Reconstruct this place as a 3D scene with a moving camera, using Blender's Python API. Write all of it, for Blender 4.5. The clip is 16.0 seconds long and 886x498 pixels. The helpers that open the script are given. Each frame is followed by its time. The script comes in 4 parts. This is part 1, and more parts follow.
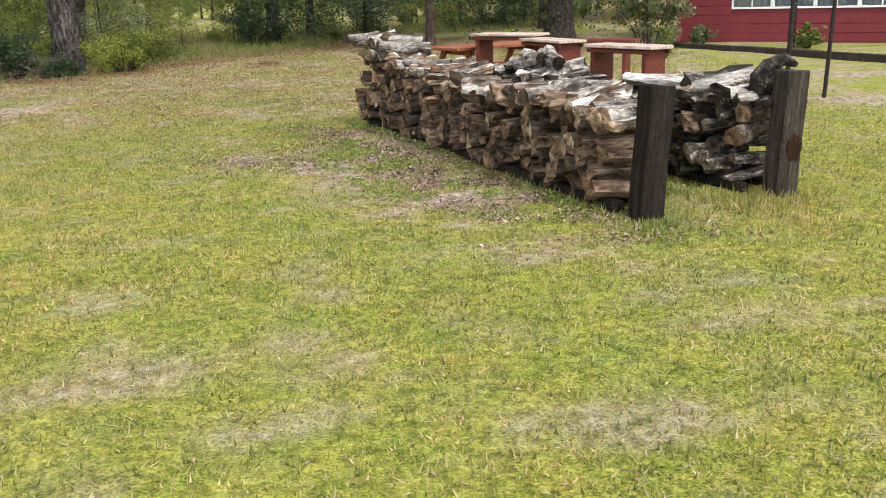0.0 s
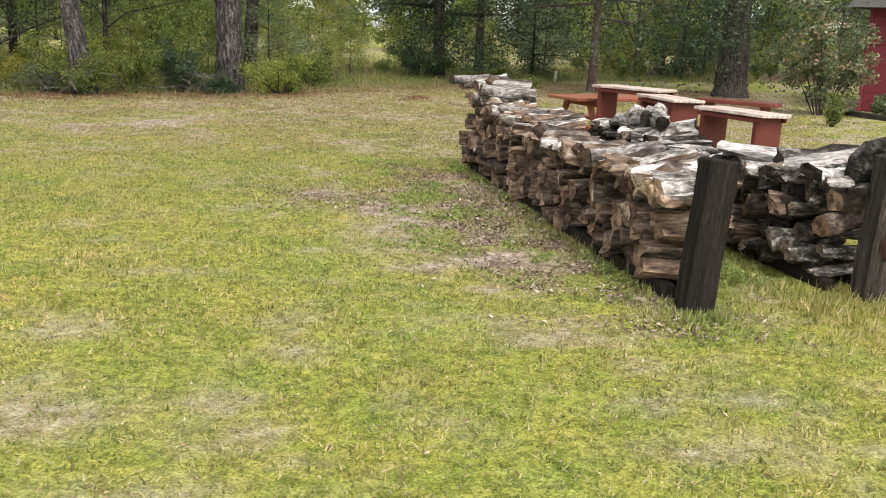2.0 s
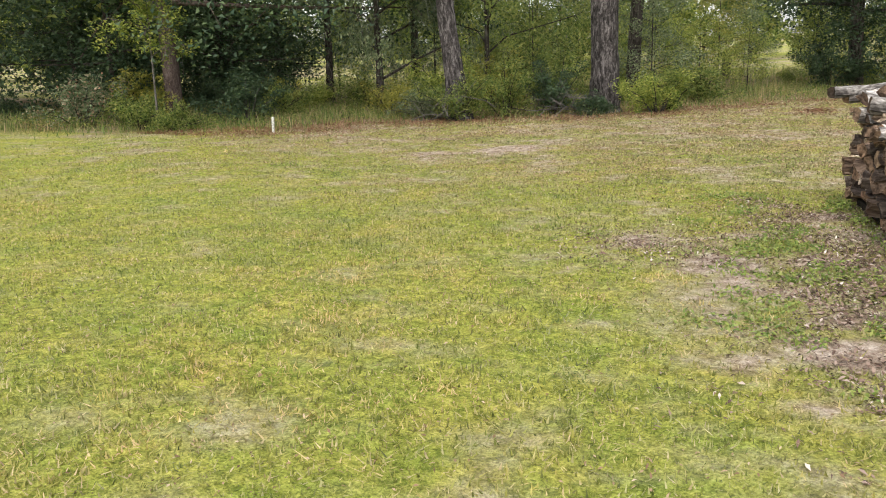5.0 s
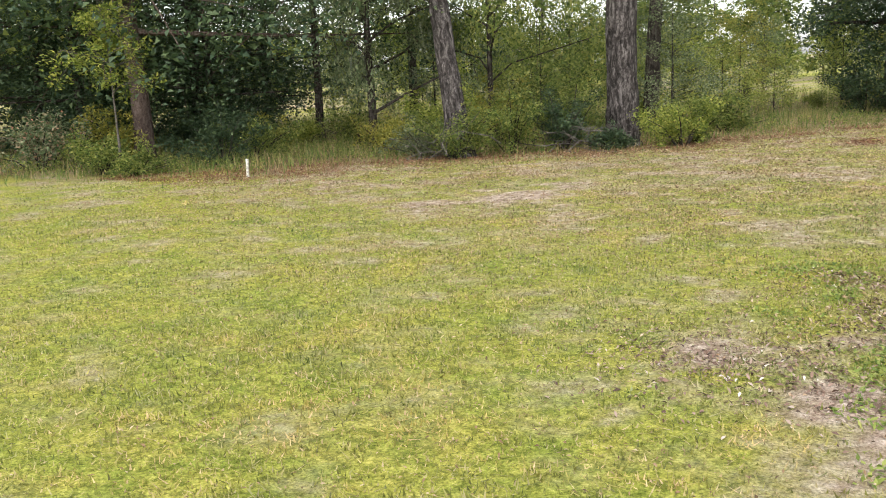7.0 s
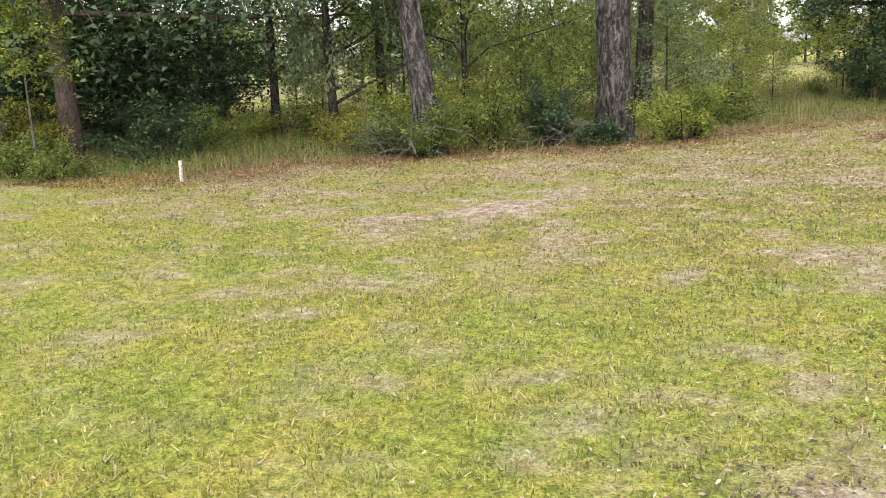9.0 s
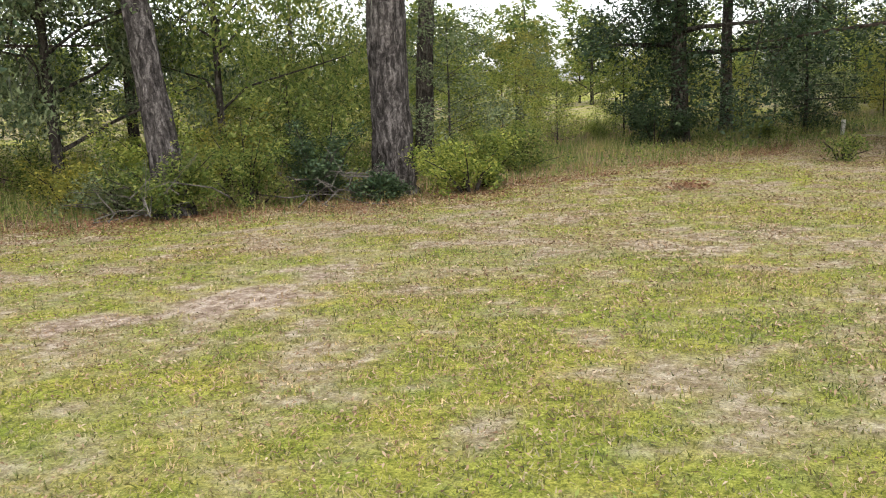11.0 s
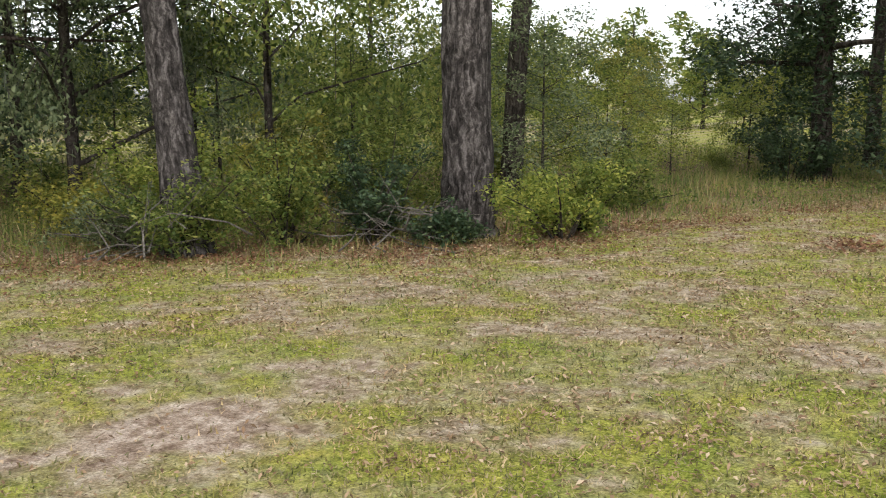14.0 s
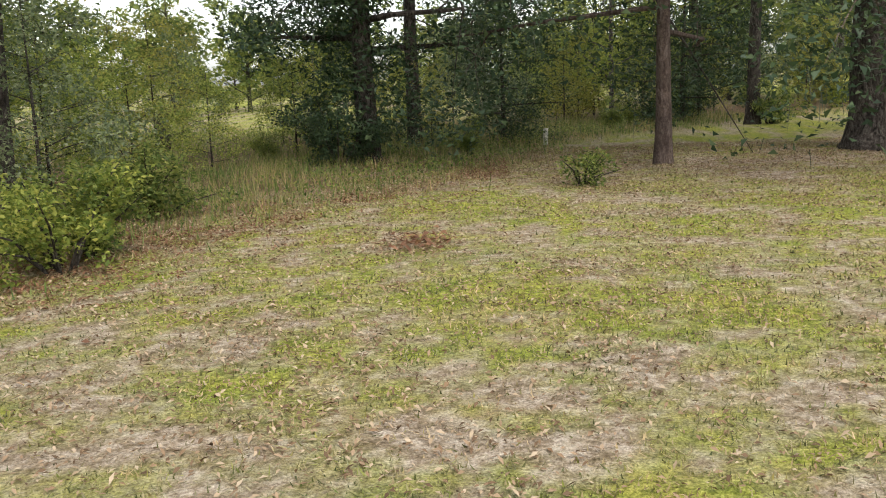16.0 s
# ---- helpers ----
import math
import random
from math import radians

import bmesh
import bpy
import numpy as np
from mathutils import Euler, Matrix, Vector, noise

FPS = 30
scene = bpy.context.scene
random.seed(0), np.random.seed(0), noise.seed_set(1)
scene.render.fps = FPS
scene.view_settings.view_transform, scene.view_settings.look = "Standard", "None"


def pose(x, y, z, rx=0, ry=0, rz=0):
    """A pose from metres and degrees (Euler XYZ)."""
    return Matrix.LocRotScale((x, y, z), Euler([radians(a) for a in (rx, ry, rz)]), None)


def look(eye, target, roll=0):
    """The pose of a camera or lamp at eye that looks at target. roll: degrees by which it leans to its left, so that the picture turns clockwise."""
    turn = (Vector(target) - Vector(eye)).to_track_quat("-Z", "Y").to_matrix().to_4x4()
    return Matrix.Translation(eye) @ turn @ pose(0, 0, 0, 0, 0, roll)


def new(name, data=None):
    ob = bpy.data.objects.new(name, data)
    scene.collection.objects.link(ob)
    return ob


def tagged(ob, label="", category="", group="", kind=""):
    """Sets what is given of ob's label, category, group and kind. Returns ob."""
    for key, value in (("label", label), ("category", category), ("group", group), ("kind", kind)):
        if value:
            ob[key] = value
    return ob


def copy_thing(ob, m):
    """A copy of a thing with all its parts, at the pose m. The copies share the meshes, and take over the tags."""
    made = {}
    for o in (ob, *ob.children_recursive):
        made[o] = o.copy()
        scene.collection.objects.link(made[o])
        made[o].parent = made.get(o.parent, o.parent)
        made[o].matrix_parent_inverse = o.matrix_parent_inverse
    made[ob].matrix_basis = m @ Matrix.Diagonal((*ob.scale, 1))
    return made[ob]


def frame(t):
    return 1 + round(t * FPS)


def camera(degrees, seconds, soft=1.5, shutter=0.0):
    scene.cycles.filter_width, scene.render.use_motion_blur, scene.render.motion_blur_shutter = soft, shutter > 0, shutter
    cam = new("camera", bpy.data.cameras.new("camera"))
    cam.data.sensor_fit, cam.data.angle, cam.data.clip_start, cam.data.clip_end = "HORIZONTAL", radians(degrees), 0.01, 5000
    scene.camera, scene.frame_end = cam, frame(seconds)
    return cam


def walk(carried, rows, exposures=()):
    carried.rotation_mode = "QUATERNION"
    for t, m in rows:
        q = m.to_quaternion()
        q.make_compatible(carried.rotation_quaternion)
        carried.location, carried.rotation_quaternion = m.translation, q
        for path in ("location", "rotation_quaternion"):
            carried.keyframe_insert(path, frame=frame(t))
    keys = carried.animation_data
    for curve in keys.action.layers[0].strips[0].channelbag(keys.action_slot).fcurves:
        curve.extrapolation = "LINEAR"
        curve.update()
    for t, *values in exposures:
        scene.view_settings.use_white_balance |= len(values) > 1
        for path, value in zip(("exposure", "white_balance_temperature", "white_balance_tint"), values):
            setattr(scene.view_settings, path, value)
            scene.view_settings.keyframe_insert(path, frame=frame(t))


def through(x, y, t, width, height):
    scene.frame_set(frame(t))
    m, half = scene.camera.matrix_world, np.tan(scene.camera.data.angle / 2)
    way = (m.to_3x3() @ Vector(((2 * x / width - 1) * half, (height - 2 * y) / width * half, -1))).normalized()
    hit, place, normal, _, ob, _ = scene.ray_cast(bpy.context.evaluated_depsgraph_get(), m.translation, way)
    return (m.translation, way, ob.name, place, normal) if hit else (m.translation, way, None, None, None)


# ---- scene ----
cam = camera(52.1, 16.0, soft=1.0, shutter=0.12)
# seconds, eye, (yaw, pitch, lean)
PATH = [
    (0, (0.000, -0.000, 1.493), (0.83, -15.92, -1.51)),
    (0.5, (0.283, 0.152, 1.494), (3.59, -15.72, -1.46)),
    (1, (0.481, 0.327, 1.510), (1.00, -15.26, -0.66)),
    (1.5, (0.610, 0.412, 1.523), (6.43, -14.31, 1.51)),
    (2, (0.873, 0.581, 1.522), (11.96, -13.60, 2.47)),
    (2.5, (1.127, 0.881, 1.484), (7.83, -13.46, 0.61)),
    (3, (1.337, 1.013, 1.513), (8.25, -14.19, -1.39)),
    (3.5, (1.446, 1.185, 1.506), (18.33, -13.81, -2.84)),
    (4, (1.352, 1.518, 1.482), (24.78, -11.75, -0.91)),
    (4.5, (1.201, 1.854, 1.454), (33.46, -12.58, -0.66)),
    (4.7, (1.123, 1.985, 1.483), (38.01, -12.95, -1.45)),
    (6.8, (-0.097, 3.747, 1.537), (37.09, -11.83, -2.75)),
    (7, (-0.206, 3.923, 1.524), (38.47, -11.19, -2.57)),
    (7.5, (-0.508, 4.366, 1.507), (39.38, -11.85, -1.94)),
    (8, (-0.790, 4.746, 1.497), (36.55, -11.99, -2.00)),
    (8.5, (-1.086, 5.150, 1.509), (36.94, -11.13, -2.73)),
    (9, (-1.382, 5.574, 1.489), (36.90, -12.03, -2.73)),
    (9.5, (-1.656, 6.087, 1.498), (37.99, -11.75, -1.75)),
    (10, (-1.889, 6.598, 1.499), (33.55, -10.66, -1.05)),
    (10.2, (-1.972, 6.823, 1.501), (29.21, -11.36, -0.71)),
    (12.3, (-2.538, 8.645, 1.502), (21.62, -9.18, -2.50)),
    (12.5, (-2.615, 8.825, 1.519), (22.58, -9.40, -2.39)),
    (13, (-2.812, 9.242, 1.517), (27.77, -8.24, -2.10)),
    (13.5, (-3.019, 9.714, 1.505), (32.18, -8.41, -0.65)),
    (14, (-3.161, 10.094, 1.490), (29.52, -9.18, -0.20)),
    (14.5, (-3.280, 10.600, 1.484), (23.05, -9.65, 1.04)),
    (15, (-3.373, 11.125, 1.473), (12.86, -9.14, 1.01)),
    (15.5, (-3.426, 11.693, 1.459), (6.02, -8.52, -0.87)),
    (16, (-3.477, 12.220, 1.451), (2.33, -10.73, -2.13)),
]


def aimed(eye, turn):
    y, p = radians(turn[0]), radians(turn[1])
    ahead = Vector((-math.sin(y) * math.cos(p), math.cos(y) * math.cos(p), math.sin(p)))
    return look(eye, Vector(eye) + ahead, turn[2])


EXPOSURES = [(0.0, 0.22), (2.0, 0.28), (3.0, 0.4), (4.5, 0.22), (7.0, 0.37), (9.0, 0.46), (10.2, 0.42), (12.3, -0.08), (14.5, -0.02), (16.0, 0.1)]
walk(cam, [(t, aimed(eye, turn)) for t, eye, turn in PATH], EXPOSURES)

# ---- light ----
world = bpy.data.worlds.new("overcast_sky")
scene.world = world
world.use_nodes = True
wn, wl = world.node_tree.nodes, world.node_tree.links
sky = wn.new("ShaderNodeTexSky")
sky.sky_type, sky.sun_disc = "NISHITA", False
sky.sun_elevation, sky.sun_rotation = radians(52), radians(150)
sky.dust_density, sky.air_density, sky.ozone_density = 2.0, 1.0, 1.0
pale = wn.new("ShaderNodeHueSaturation")
pale.inputs["Saturation"].default_value = 0.2
pale.inputs["Value"].default_value = 2.2
wl.new(sky.outputs[0], pale.inputs["Color"])
wl.new(pale.outputs[0], wn["Background"].inputs["Color"])
wn["Background"].inputs["Strength"].default_value = 0.15
sun = new("sun", bpy.data.lights.new("sun", "SUN"))
sun.data.energy, sun.data.angle, sun.data.color = 1.75, radians(12), (1.0, 0.95, 0.86)
sun.matrix_world = look((0, 0, 30), (-0.5 * 18, 0.866 * 18, 30 - 23))

# ---- materials ----
def mat(name):
    m = bpy.data.materials.new(name)
    m.use_nodes = True
    return m, m.node_tree.nodes, m.node_tree.links, m.node_tree.nodes["Principled BSDF"]


def ramp(n, l, fac, stops):
    r = n.new("ShaderNodeValToRGB")
    while len(r.color_ramp.elements) < len(stops):
        r.color_ramp.elements.new(0.5)
    for e, (p, c) in zip(r.color_ramp.elements, stops):
        e.position, e.color = p, (*c, 1)
    l.new(fac, r.inputs[0])
    return r.outputs[0]


def noise_tex(n, l, scale, detail=4, rough=0.6, coords="Object", stretch=None):
    tc = n.new("ShaderNodeTexCoord")
    out = tc.outputs[coords]
    if stretch:
        mp = n.new("ShaderNodeMapping")
        mp.inputs["Scale"].default_value = stretch
        l.new(out, mp.inputs[0])
        out = mp.outputs[0]
    t = n.new("ShaderNodeTexNoise")
    t.inputs["Scale"].default_value, t.inputs["Detail"].default_value = scale, detail
    t.inputs["Roughness"].default_value = rough
    l.new(out, t.inputs["Vector"])
    return t.outputs["Fac"]


def mix(n, l, fac, a, b, mode="MIX"):
    x = n.new("ShaderNodeMix")
    x.data_type, x.blend_type = "RGBA", mode
    for sock, v in ((x.inputs[0], fac), (x.inputs[6], a), (x.inputs[7], b)):
        if isinstance(v, (int, float)):
            sock.default_value = v
        elif isinstance(v, tuple):
            sock.default_value = (*v, 1)
        else:
            l.new(v, sock)
    return x.outputs[2]


def bump(n, l, p, height, strength, dist=0.02):
    b = n.new("ShaderNodeBump")
    b.inputs["Strength"].default_value, b.inputs["Distance"].default_value = strength, dist
    l.new(height, b.inputs["Height"])
    l.new(b.outputs[0], p.inputs["Normal"])


def rough_mat(name, stops, scale=6, stretch=None, rough=0.85, bump_s=0.5, fine=40, per_object=0.0, spec=0.2, grain=0.4):
    """A grained material: large noise picks from the stops, fine noise darkens and gives relief."""
    m, n, l, p = mat(name)
    big = noise_tex(n, l, scale, 5, 0.65, stretch=stretch)
    small = noise_tex(n, l, fine, 3, 0.6, stretch=stretch)
    c = ramp(n, l, big, stops)
    g = ramp(n, l, small, [(0.32, (grain,) * 3), (0.68, (1 + (1 - grain) * 0.5,) * 3)])
    c = mix(n, l, 1.0, c, g, "MULTIPLY")
    if per_object:
        info = n.new("ShaderNodeObjectInfo")
        v = ramp(n, l, info.outputs["Random"], [(0, (1 - per_object,) * 3), (1, (1 + per_object,) * 3)])
        c = mix(n, l, 1.0, c, v, "MULTIPLY")
    l.new(c, p.inputs["Base Color"])
    p.inputs["Roughness"].default_value = rough
    p.inputs["Specular IOR Level"].default_value = spec
    bump(n, l, p, small, bump_s)
    return m


def leaf_mat(name, stops, through=0.35, rough=0.5, patchy=None):
    """Leaves: each one takes its own tone; some light passes through."""
    m, n, l, p = mat(name)
    geo = n.new("ShaderNodeNewGeometry")
    c = ramp(n, l, geo.outputs["Random Per Island"], stops)
    if patchy:
        for scale, (lo, hi) in patchy:
            c = mix(n, l, 1.0, c, ramp(n, l, noise_tex(n, l, scale, 3, 0.6), [(0.35, lo), (0.65, hi)]), "MULTIPLY")
    l.new(c, p.inputs["Base Color"])
    p.inputs["Roughness"].default_value = rough
    p.inputs["Specular IOR Level"].default_value = 0.25
    tr = n.new("ShaderNodeBsdfTranslucent")
    l.new(c, tr.inputs["Color"])
    ms = n.new("ShaderNodeMixShader")
    ms.inputs[0].default_value = through
    l.new(p.outputs[0], ms.inputs[1])
    l.new(tr.outputs[0], ms.inputs[2])
    l.new(ms.outputs[0], n["Material Output"].inputs["Surface"])
    return m


GRASS = leaf_mat("lawn_grass", [(0, (0.12, 0.13, 0.032)), (0.3, (0.23, 0.225, 0.06)), (0.6, (0.355, 0.325, 0.095)), (0.8, (0.43, 0.365, 0.17)), (1, (0.53, 0.42, 0.28))], 0.3, 0.45,
                 [(7.5, ((0.72, 0.78, 0.7), (1.15, 1.14, 1.1))), (0.55, ((0.8, 0.95, 0.85), (1.15, 1.03, 1.0))), (2.6, ((0.75, 0.85, 0.8), (1.2, 1.12, 1.15)))])
DRY = leaf_mat("dry_lawn_grass", [(0, (0.09, 0.1, 0.035)), (0.35, (0.22, 0.195, 0.085)), (0.65, (0.4, 0.31, 0.18)), (1, (0.5, 0.4, 0.27))], 0.25, 0.5,
               [(7.5, ((0.62, 0.68, 0.6), (1.22, 1.2, 1.15))), (0.55, ((0.8, 0.9, 0.85), (1.15, 1.05, 1.0))), (2.6, ((0.75, 0.8, 0.8), (1.2, 1.15, 1.15)))])
TALL = leaf_mat("tall_grass", [(0, (0.07, 0.11, 0.03)), (0.45, (0.17, 0.21, 0.06)), (0.75, (0.3, 0.28, 0.11)), (1, (0.42, 0.33, 0.2))], 0.4, 0.5,
                [(0.7, ((0.7, 0.95, 0.7), (1.3, 1.05, 1.1)))])
LITTER = leaf_mat("fallen_leaves", [(0, (0.09, 0.055, 0.03)), (0.35, (0.24, 0.15, 0.085)), (0.75, (0.38, 0.27, 0.17)), (1, (0.5, 0.4, 0.28))], 0.15, 0.7)
CHIPS = leaf_mat("bark_chips", [(0, (0.05, 0.032, 0.025)), (0.5, (0.19, 0.12, 0.088)), (0.9, (0.34, 0.255, 0.205)), (1, (0.58, 0.52, 0.46))], 0.02, 0.8)
LEAF_OAK = leaf_mat("oak_leaves", [(0, (0.05, 0.085, 0.022)), (0.5, (0.17, 0.225, 0.055)), (0.9, (0.31, 0.335, 0.09)), (1, (0.4, 0.38, 0.11))], 0.58)
LEAF_BRIGHT = leaf_mat("young_leaves", [(0, (0.1, 0.15, 0.028)), (0.6, (0.28, 0.33, 0.07)), (1, (0.48, 0.47, 0.11))], 0.58)
WEED_GREEN = leaf_mat("weed_leaves", [(0, (0.09, 0.14, 0.03)), (0.5, (0.2, 0.27, 0.06)), (1, (0.34, 0.37, 0.1))], 0.35)
LEAF_DARK = leaf_mat("evergreen_leaves", [(0, (0.02, 0.042, 0.02)), (0.7, (0.05, 0.08, 0.035)), (1, (0.09, 0.125, 0.05))], 0.25)
LEAF_GREY = leaf_mat("mossy_leaves", [(0, (0.07, 0.1, 0.045)), (0.6, (0.17, 0.21, 0.1)), (1, (0.3, 0.33, 0.18))], 0.45)
LEAF_YELLOW = leaf_mat("yellowing_leaves", [(0, (0.14, 0.17, 0.04)), (0.6, (0.3, 0.29, 0.06)), (1, (0.44, 0.38, 0.08))], 0.5)
LEAF_RED = leaf_mat("holly_leaves", [(0, (0.06, 0.1, 0.04)), (0.6, (0.18, 0.22, 0.11)), (0.85, (0.32, 0.28, 0.18)), (1, (0.38, 0.19, 0.12))], 0.3)
MOSS = leaf_mat("hanging_moss", [(0, (0.08, 0.09, 0.065)), (1, (0.19, 0.2, 0.155))], 0.3, 0.9)
def bark_mat(name, dark, mid, light, scale=1.0):
    """Ridged bark: tall cracked plates, dark furrows, pale lichen."""
    m, n, l, p = mat(name)
    tc = n.new("ShaderNodeTexCoord")
    mp = n.new("ShaderNodeMapping")
    mp.inputs["Scale"].default_value = (24 * scale, 24 * scale, 4.2 * scale)
    wob = n.new("ShaderNodeTexNoise")
    wob.inputs["Scale"].default_value = 5.0
    l.new(tc.outputs["Object"], wob.inputs["Vector"])
    shift = n.new("ShaderNodeVectorMath")
    shift.operation = "MULTIPLY_ADD"
    shift.inputs[1].default_value = (0.16, 0.16, 0.5)
    l.new(wob.outputs["Color"], shift.inputs[0])
    l.new(tc.outputs["Object"], shift.inputs[2])
    l.new(shift.outputs[0], mp.inputs[0])
    v = n.new("ShaderNodeTexNoise")
    v.inputs["Scale"].default_value, v.inputs["Detail"].default_value, v.inputs["Roughness"].default_value = 1.0, 5.0, 0.65
    l.new(mp.outputs[0], v.inputs["Vector"])
    fine = noise_tex(n, l, 45, 4, 0.7)
    big = noise_tex(n, l, 2.2, 4, 0.6)
    c = ramp(n, l, v.outputs["Fac"], [(0.36, dark), (0.5, mid), (0.66, light)])
    c = mix(n, l, 1.0, c, ramp(n, l, fine, [(0.3, (0.55, 0.55, 0.55)), (0.7, (1.3, 1.3, 1.3))]), "MULTIPLY")
    c = mix(n, l, 1.0, c, ramp(n, l, big, [(0.35, (0.7, 0.7, 0.7)), (0.65, (1.2, 1.2, 1.2))]), "MULTIPLY")
    l.new(c, p.inputs["Base Color"])
    p.inputs["Roughness"].default_value, p.inputs["Specular IOR Level"].default_value = 0.95, 0.15
    bump(n, l, p, v.outputs["Fac"], 1.0, 0.03)
    return m


BARK = bark_mat("grey_bark", (0.03, 0.026, 0.024), (0.13, 0.115, 0.108), (0.27, 0.245, 0.235))
BARK_OAK = bark_mat("old_oak_bark", (0.012, 0.01, 0.009), (0.05, 0.043, 0.04), (0.17, 0.152, 0.145), 0.8)
BARK_DARK = bark_mat("dark_bark", (0.015, 0.013, 0.011), (0.055, 0.045, 0.038), (0.12, 0.105, 0.09))
BARK_RED = bark_mat("reddish_bark", (0.05, 0.034, 0.027), (0.1, 0.072, 0.06), (0.16, 0.125, 0.107))
TWIG = rough_mat("dead_twig", [(0.3, (0.06, 0.052, 0.045)), (0.8, (0.2, 0.18, 0.155))], 9, None, 0.9)
LOG_BARK = rough_mat("log_bark", [(0.34, (0.022, 0.016, 0.012)), (0.5, (0.085, 0.062, 0.048)), (0.72, (0.27, 0.22, 0.18))], 16, (1, 0.5, 1), 0.95, 1.0, 55, 0.4, grain=0.52)
LOG_WOOD = rough_mat("weathered_split_wood", [(0.34, (0.06, 0.036, 0.025)), (0.5, (0.24, 0.16, 0.11)), (0.7, (0.52, 0.4, 0.3))], 9, (2.2, 0.5, 2.2), 0.9, 1.0, 30, 0.4, grain=0.52)
LOG_PALE = rough_mat("sun_bleached_wood", [(0.34, (0.2, 0.16, 0.135)), (0.46, (0.52, 0.47, 0.43)), (0.62, (0.8, 0.76, 0.72))], 8, (2.2, 0.5, 2.2), 0.9, 1.0, 30, 0.25, grain=0.52)
def end_mat(name, tones):
    """Sawn log ends: each log has its own tone, with rings of rot, cracks and grime."""
    m, n, l, p = mat(name)
    info = n.new("ShaderNodeObjectInfo")
    base = ramp(n, l, info.outputs["Random"], tones)
    blot = noise_tex(n, l, 13, 4, 0.6)
    fine = noise_tex(n, l, 60, 4, 0.7)
    c = mix(n, l, 1.0, base, ramp(n, l, blot, [(0.36, (0.28, 0.25, 0.23)), (0.5, (0.9, 0.88, 0.85)), (0.68, (1.35, 1.3, 1.22))]), "MULTIPLY")
    c = mix(n, l, 1.0, c, ramp(n, l, fine, [(0.35, (0.6, 0.58, 0.55)), (0.65, (1.15, 1.15, 1.15))]), "MULTIPLY")
    l.new(c, p.inputs["Base Color"])
    p.inputs["Roughness"].default_value, p.inputs["Specular IOR Level"].default_value = 0.95, 0.15
    bump(n, l, p, fine, 0.8, 0.015)
    return m


LOG_END = end_mat("log_end_grain", [(0, (0.05, 0.038, 0.03)), (0.25, (0.15, 0.1, 0.072)), (0.5, (0.27, 0.19, 0.135)), (0.75, (0.2, 0.125, 0.08)), (0.88, (0.4, 0.29, 0.2)), (1, (0.5, 0.42, 0.34))])
LOG_GREY = rough_mat("grey_log_bark", [(0.36, (0.06, 0.05, 0.043)), (0.5, (0.27, 0.24, 0.215)), (0.66, (0.6, 0.56, 0.52))], 13, (1, 0.5, 1), 0.95, 1.0, 50, 0.35, grain=0.52)
OLD_BARK = rough_mat("rotting_log_bark", [(0.38, (0.016, 0.014, 0.012)), (0.52, (0.07, 0.06, 0.05)), (0.68, (0.34, 0.31, 0.28))], 20, (1, 0.6, 1), 0.95, 1.0, 50, 0.5, grain=0.52)
OLD_END = end_mat("rotting_log_end", [(0, (0.025, 0.02, 0.017)), (0.5, (0.075, 0.06, 0.048)), (0.8, (0.16, 0.125, 0.095)), (1, (0.33, 0.27, 0.21))])
TIE = rough_mat("creosoted_timber", [(0.3, (0.014, 0.012, 0.011)), (0.6, (0.036, 0.029, 0.023)), (0.85, (0.12, 0.098, 0.078))], 3, (9, 9, 0.7), 0.8, 1.0, 22, 0.0, 0.08)
TIE_OLD = rough_mat("weathered_timber", [(0.3, (0.03, 0.024, 0.019)), (0.55, (0.075, 0.062, 0.05)), (0.85, (0.19, 0.165, 0.14))], 3, (9, 9, 0.7), 0.85, 1.0, 22, 0.0, 0.08)
RED_PAINT = rough_mat("red_wood_paint", [(0.3, (0.09, 0.022, 0.014)), (0.6, (0.135, 0.034, 0.024)), (0.9, (0.34, 0.14, 0.09))], 3, None, 0.6, 0.3, 35, grain=0.8)
TABLE_TOP = rough_mat("faded_table_boards", [(0.35, (0.38, 0.22, 0.17)), (0.5, (0.5, 0.4, 0.34)), (0.7, (0.62, 0.55, 0.49))], 4, (1, 6, 1), 0.75, 0.4, 25, grain=0.75)
PICNIC = rough_mat("orange_brown_stain", [(0.3, (0.18, 0.055, 0.03)), (0.8, (0.34, 0.13, 0.07))], 4, (1, 5, 1), 0.7, 0.4, 25, grain=0.75)
SIDING = rough_mat("red_siding", [(0.3, (0.15, 0.026, 0.034)), (0.7, (0.19, 0.036, 0.045))], 1.2, None, 0.55, 0.15, 30, grain=0.92)
TRIM = rough_mat("white_trim", [(0.3, (0.7, 0.7, 0.7)), (0.8, (0.8, 0.8, 0.8))], 3, None, 0.5, 0.1, 40, grain=0.95)
ROOF = rough_mat("roof_shingle", [(0.3, (0.07, 0.065, 0.06)), (0.8, (0.14, 0.13, 0.12))], 5, None, 0.95, 0.6, 60)
CURTAIN = rough_mat("pale_curtain", [(0.3, (0.5, 0.55, 0.6)), (0.7, (0.68, 0.72, 0.76))], 1.5, (14, 14, 0.2), 0.9, 0.2, 20, grain=0.9)
IRON = rough_mat("rusty_black_iron", [(0.3, (0.012, 0.011, 0.01)), (0.7, (0.03, 0.022, 0.018)), (0.9, (0.09, 0.04, 0.022))], 9, None, 0.8, 0.4, 50, grain=0.7)
STAKE = rough_mat("bleached_wood", [(0.3, (0.5, 0.48, 0.42)), (0.8, (0.7, 0.67, 0.6))], 6, None, 0.8, 0.3, 40)
